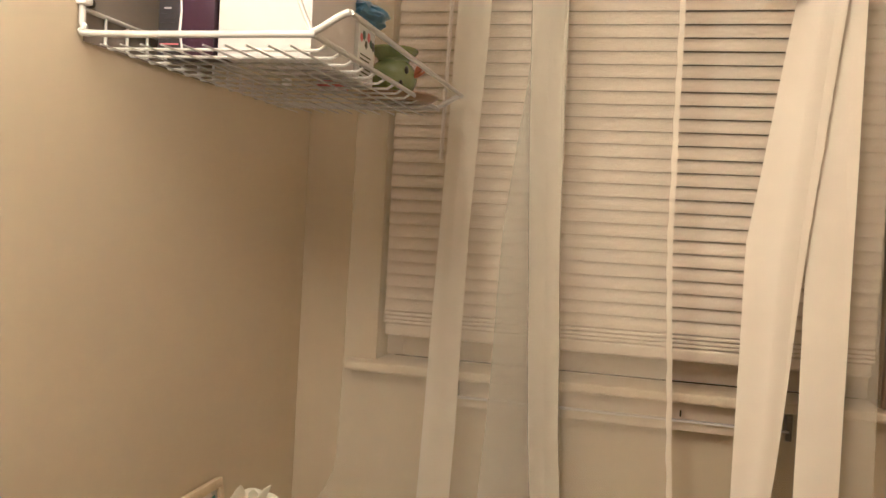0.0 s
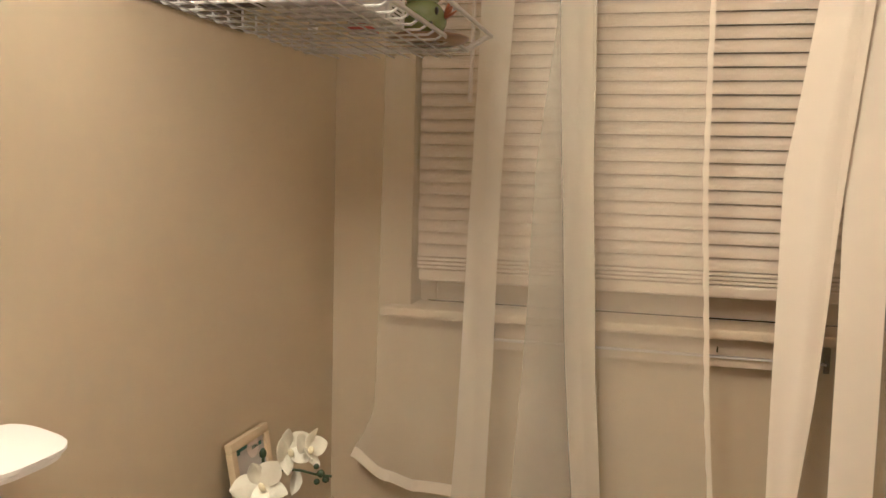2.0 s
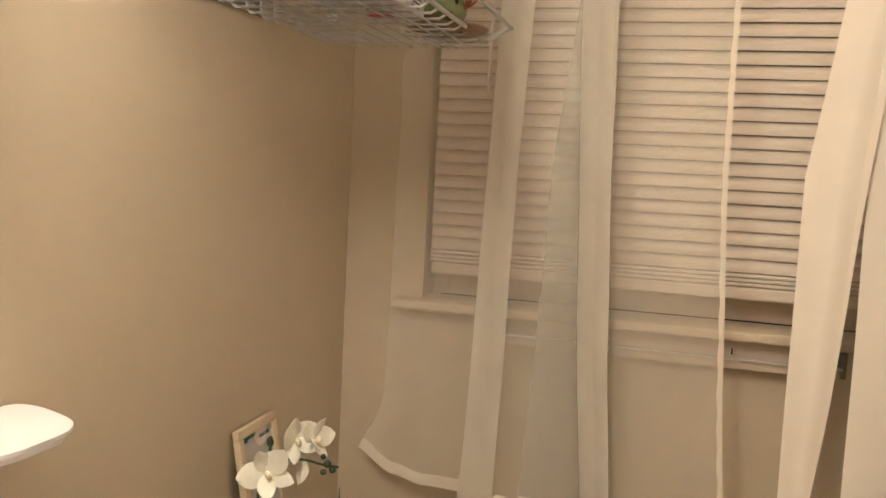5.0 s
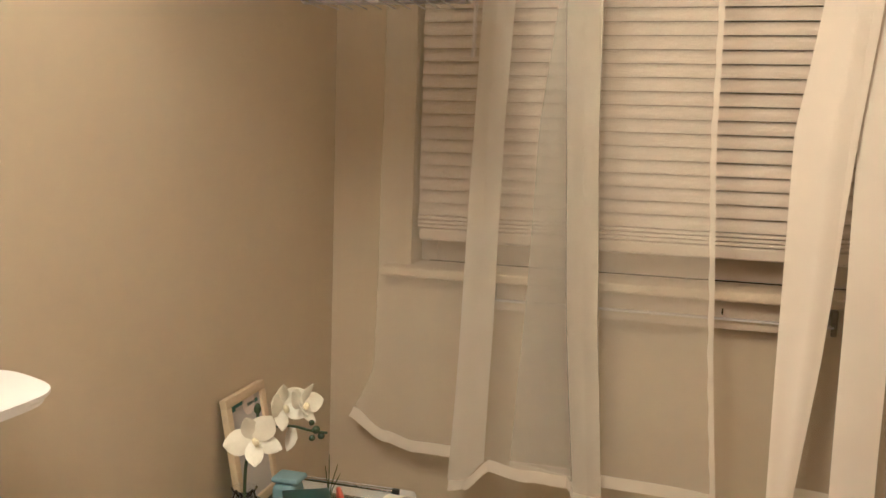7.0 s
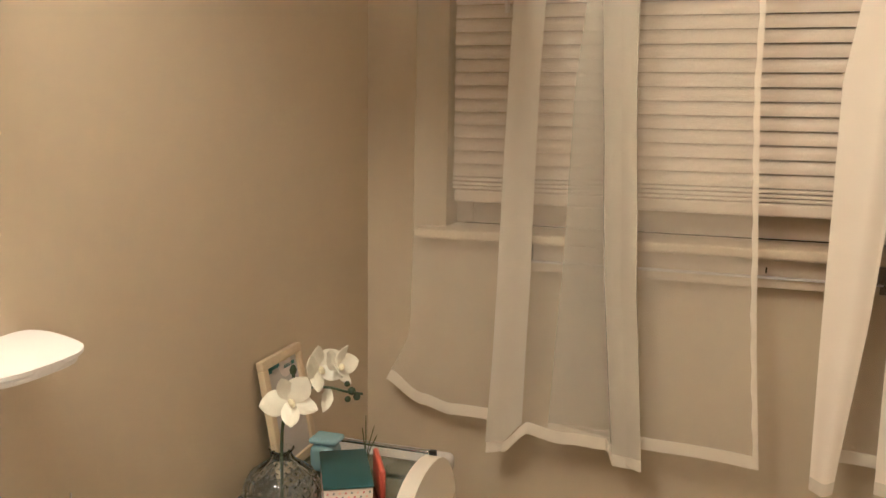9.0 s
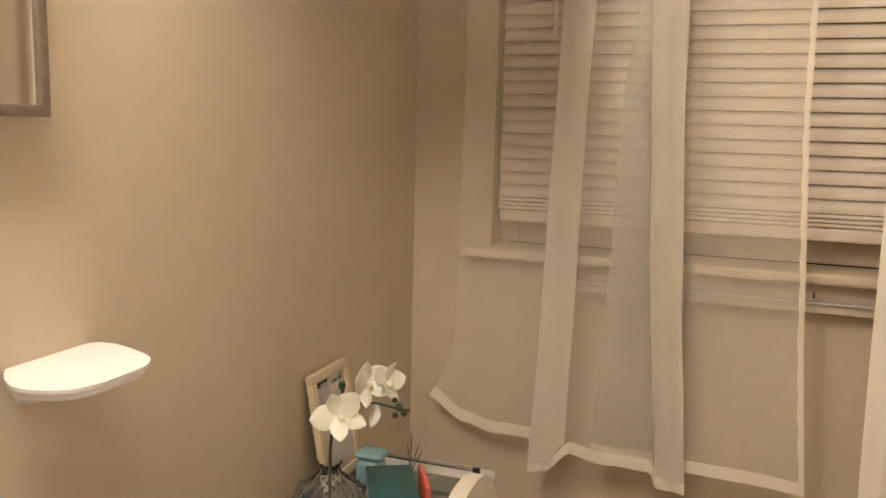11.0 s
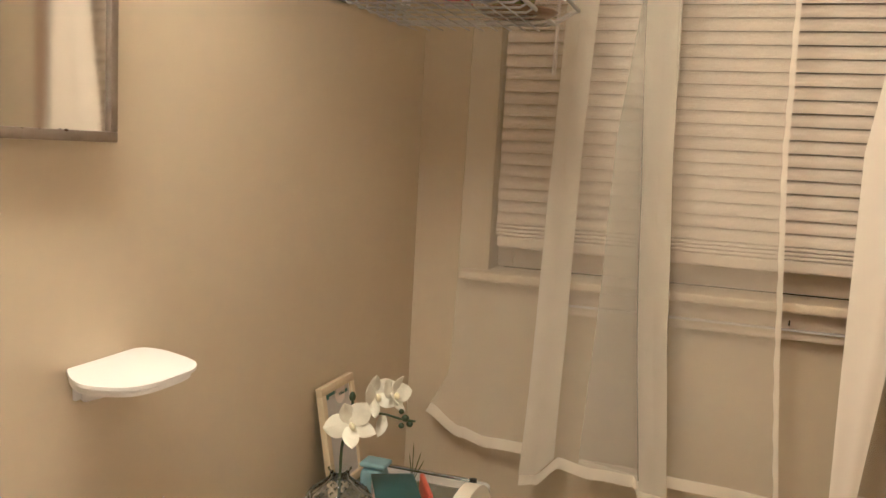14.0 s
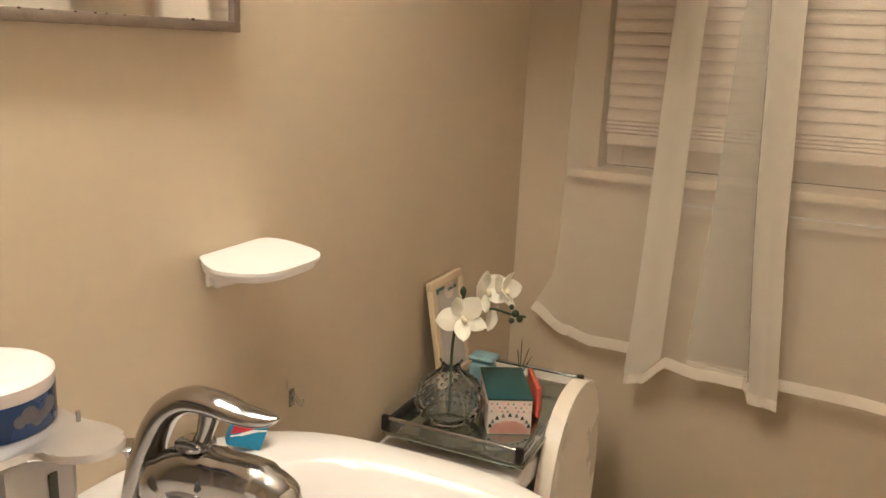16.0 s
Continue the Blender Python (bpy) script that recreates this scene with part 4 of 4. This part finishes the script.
for k, (dx, dy, h) in enumerate(((0.0, 0.0, 0.098), (0.010, 0.004, 0.082), (-0.007, 0.006, 0.075), (0.016, -0.003, 0.07))):
    part("blade", sweep(curve_points([(0.163, 1.30, TRAY_TOP), (0.163 + dx * 0.3, 1.30 + dy * 0.3, TRAY_TOP + h * 0.5), (0.163 + dx * 1.3, 1.30 + dy, TRAY_TOP + h)], 5), [0.0009] * 10 + [0.0003], 6), STEM, sprig)

# ---- sink ----
SKX, SKY, SKZ = 0.246, 0.452, 0.905
sink = thing("washbasin", "white ceramic washbasin with rounded rim under the mirror", "sink", at=(SKX, SKY, 0))


def basin_mesh():
    own = bmesh.new()
    rings = []
    levels = ((0.235, 0.270, -0.16, 0, 0), (0.247, 0.281, -0.03, 0, 0), (0.250, 0.284, -0.010, 0, 0), (0.2485, 0.2825, -0.002, 0, 0), (0.243, 0.277, 0.0, 0, 0),
              (0.190, 0.246, 0.0, 0.030, 0), (0.184, 0.240, -0.004, 0.030, 0), (0.176, 0.230, -0.018, 0.030, 0), (0.150, 0.195, -0.085, 0.030, 0), (0.10, 0.13, -0.125, 0.03, 0), (0.02, 0.02, -0.135, 0.03, 0))
    for ax, ay, dz, dx, _ in levels:
        rings.append([own.verts.new((max(x, 0.0005), y, SKZ + dz)) for x, y in oval(SKX + dx, SKY, ax, ay, 2.9, 64)])
    for a, b in zip(rings, rings[1:]):
        for k in range(64):
            own.faces.new((a[k], a[(k + 1) % 64], b[(k + 1) % 64], b[k]))
    own.faces.new(rings[-1])
    own.faces.new(rings[0][::-1])
    return own


part("basin", basin_mesh(), PORCELAIN, sink)
part("pedestal", lathe([(0.13, 0.0), (0.12, 0.04), (0.085, 0.25), (0.085, 0.55), (0.11, 0.744)], 32, (0.20, SKY, 0.0)), PORCELAIN, sink)
part("drain", lathe([(0.0, 0.0), (0.022, 0.0), (0.024, 0.002), (0.02, 0.004), (0.0, 0.003)], 24, (SKX + 0.03, SKY, SKZ - 0.1345)), CHROME, sink, "chrome drain")

# ---- tap ----
FYP = 0.520
tap = thing("mixer_tap", "chrome single-lever mixer tap with an arched handle", "tap", at=(0.09, FYP, SKZ))
part("base", lathe([(0.034, 0.0), (0.034, 0.004), (0.030, 0.012), (0.027, 0.02)], 32, (0.094, FYP, SKZ + 0.0002)), CHROME, tap)
tap_body = part("body", sweep(curve_points([(0.094, FYP, SKZ + 0.02), (0.098, FYP, SKZ + 0.034), (0.118, FYP, SKZ + 0.046), (0.160, FYP, SKZ + 0.053), (0.196, FYP, SKZ + 0.054), (0.216, FYP, SKZ + 0.047), (0.221, FYP, SKZ + 0.036)], 6), [0.026] * 8 + [0.024] * 10 + [0.022] * 8 + [0.020] * 6 + [0.018] * 4 + [0.015], 20, squash=1.0, side=(0, 1, 0)), CHROME, tap)
part("spout_ring", lathe([(0.012, 0.0), (0.013, 0.002), (0.013, 0.012)], 20, (0.207, FYP, SKZ + 0.022)), CHROME, tap_body)
LEVER = [float(np.interp(i / 56, (0, 0.25, 0.45, 0.62, 0.78, 0.92, 1), (0.0185, 0.0180, 0.0160, 0.0145, 0.0115, 0.0065, 0.0020))) for i in range(57)]
part("handle", sweep(curve_points([(0.058, FYP, SKZ + 0.006), (0.071, FYP, SKZ + 0.050), (0.092, FYP, SKZ + 0.093), (0.120, FYP, SKZ + 0.1145), (0.150, FYP, SKZ + 0.118), (0.180, FYP, SKZ + 0.1145), (0.204, FYP, SKZ + 0.1155), (0.216, FYP, SKZ + 0.1195)], 8), LEVER, 16, squash=0.72, side=(0, 1, 0)), CHROME, tap)
part("stem", sweep([(0.128, FYP, SKZ + 0.06), (0.139, FYP, SKZ + 0.088), (0.146, FYP, SKZ + 0.110)], [0.010, 0.0075, 0.010], 14), CHROME, tap)
part("collar", lathe([(0.018, 0.0), (0.018, 0.003), (0.012, 0.006)], 20, (0.128, FYP, SKZ + 0.074)), CHROME, tap)
part("mark", moved(lathe([(0.0, -0.0055), (0.003, -0.002), (0.0018, 0.003), (0.0, 0.007)], 10), Matrix.Translation((0.150, FYP - 0.0245, SKZ + 0.050))), INK, tap_body, "dark drop mark")
lift = part("lift_rod", sweep([(0.045, FYP, SKZ + 0.0002), (0.050, FYP, SKZ + 0.044)], 0.003, 10), CHROME, tap)
part("lift_knob", lathe([(0.004, 0.0), (0.006, 0.006), (0.0115, 0.009), (0.0125, 0.012), (0.010, 0.014), (0.0, 0.015)], 20, (0.050, FYP, SKZ + 0.042)), CHROME, lift)

# toothpaste carton
paste = thing("toothpaste_box", "small red and blue toothpaste box on the sink rim", "box", at=(0.07, 0.66, SKZ))
pm = Matrix.Translation((0.072, 0.628, SKZ + 0.0115)) @ Matrix.Rotation(radians(46), 4, "Z") @ Matrix.Rotation(radians(20), 4, "Y") @ Matrix.Scale(0.8, 4)
part("carton", moved(block(0, 0.046, 0, 0.020, 0, 0.038, 0.001), pm), PASTE_BLUE, paste)
own = bmesh.new()
f = own.faces.new([own.verts.new((x, -0.0005, zz)) for x, zz in ((0.0005, 0.016), (0.012, 0.020), (0.026, 0.027), (0.034, 0.0375), (0.0005, 0.0375))])
bmesh.ops.solidify(own, geom=[f], thickness=0.0004)
part("red_panel", moved(own, pm), PASTE_RED, paste, "red printed panel")
part("red_flap", moved(block(0.001, 0.030, 0.0005, 0.0195, 0.0382, 0.044, 0.001), pm), PASTE_RED, paste, "red printed flap")
part("white_swoosh", moved(sweep(curve_points([(0.001, -0.0010, 0.013), (0.014, -0.0010, 0.018), (0.028, -0.0010, 0.0255), (0.045, -0.0010, 0.030)], 6), [0.0010] * 6 + [0.0022] * 8 + [0.0014] * 5, 6, squash=0.2, side=(0, 0, 1)), pm), PASTE_WHITE, paste)
part("white_print", moved(block(0.007, 0.019, -0.0012, -0.0006, 0.030, 0.035), pm), PASTE_WHITE, paste)

# ---- caddy and tub ----
CZ = 1.042
caddy = thing("counter_caddy", "satin grey bathroom caddy with a rounded metal top plate", "caddy", at=(0.09, 0.36, SKZ))
body = [(0.012, 0.330), (0.104, 0.330), (0.117, 0.344), (0.119, 0.398), (0.106, 0.412), (0.012, 0.412)]
part("body", prism(body, SKZ + 0.0005, CZ - 0.0064, 0.004), CADDY, caddy)
plate = [tuple(p[:2]) for p in curve_points([(0.004, 0.322, 0), (0.08, 0.318, 0), (0.112, 0.330, 0), (0.119, 0.350, 0), (0.124, 0.364, 0), (0.142, 0.366, 0), (0.160, 0.378, 0), (0.166, 0.396, 0), (0.157, 0.414, 0), (0.136, 0.420, 0), (0.110, 0.418, 0), (0.06, 0.424, 0), (0.004, 0.424, 0)], 6)]
part("top_plate", prism(plate, CZ - 0.0062, CZ, 0.0026), STEEL, caddy, "brushed metal top plate")
part("slot", block(0.1185, 0.1196, 0.3770, 0.3845, 0.966, 1.016, 0.0004), DARK_HOLE, caddy)
part("pin", lathe([(0.0018, 0.0), (0.0018, 0.008), (0.0, 0.009)], 10, (0.112, 0.412, CZ + 0.0001)), CHROME, caddy)
tub = thing("wipes_tub", "white plastic tub with a navy blue label on the caddy", "tub", at=(0.085, 0.345, CZ))
TUBX, TUBY, TR = 0.0525, 0.378, 0.0500
part("tub", lathe([(0.0, 0.0), (TR - 0.003, 0.0), (TR, 0.004), (TR, 0.034), (TR + 0.0010, 0.0345), (TR + 0.0010, 0.0375), (TR - 0.003, 0.0405), (0.034, 0.0412), (0.0325, 0.0405), (0.031, 0.0413), (0.0, 0.0418)], 56, (TUBX, TUBY, CZ + 0.0003)), TUB_WHITE, tub)
tub_label = part("label", lathe([(TR + 0.0006, 0.001), (TR + 0.0006, 0.027)], 56, (TUBX, TUBY, CZ)), TUB_BLUE, tub, "navy blue printed label")
for k in range(5):
    a = radians(-8 + 8 * k)
    spot = bmesh.new()
    bmesh.ops.create_icosphere(spot, subdivisions=2, radius=0.0055 + 0.002 * ((k * 2) % 3) / 2)
    moved(spot, Matrix.Translation((TUBX + (TR + 0.0006) * math.cos(a), TUBY + (TR + 0.0006) * math.sin(a), CZ + 0.014 + 0.003 * math.sin(k * 2))) @ Matrix.Rotation(a, 4, "Z") @ Matrix.Diagonal((0.05, 1.0, 0.9, 1)))
    part("label_picture", spot, TUB_PALE, tub_label)

# clear adhesive hook on the wall
hook = thing("adhesive_hook", "small clear plastic adhesive hook on the wall", "hook", at=(0, 0.85, 0.875))
part("pin", block(0.0003, 0.002, 0.8365, 0.8385, 0.884, 0.898, 0.0006), STEEL, hook)
part("pad", block(0.0003, 0.002, 0.840, 0.852, 0.858, 0.882, 0.0008), CLEAR, hook)
part("hook", sweep(curve_points([(0.003, 0.845, 0.878), (0.010, 0.846, 0.868), (0.013, 0.850, 0.860), (0.012, 0.855, 0.866)], 5), 0.0022, 8), CLEAR, hook)

# ---- small square floor tiles ----
tile = None
for i in range(6):
    for j in range(9):
        x, y = 0.055 + 0.212 * i, ROOM_Y0 + 0.16 + 0.312 * j
        if tile is None:
            tile = part("tile", block(-0.1035, 0.1035, -0.1535, 0.1535, 0.0005, 0.006, 0.002, 1), FLOOR_TILE, bpy.data.objects["floor"])
            ob = tile
        else:
            ob = new("tile", tile.data)
            ob.parent = bpy.data.objects["floor"]
        ob.matrix_basis = Matrix.Translation((x + 0.06, y, 0))
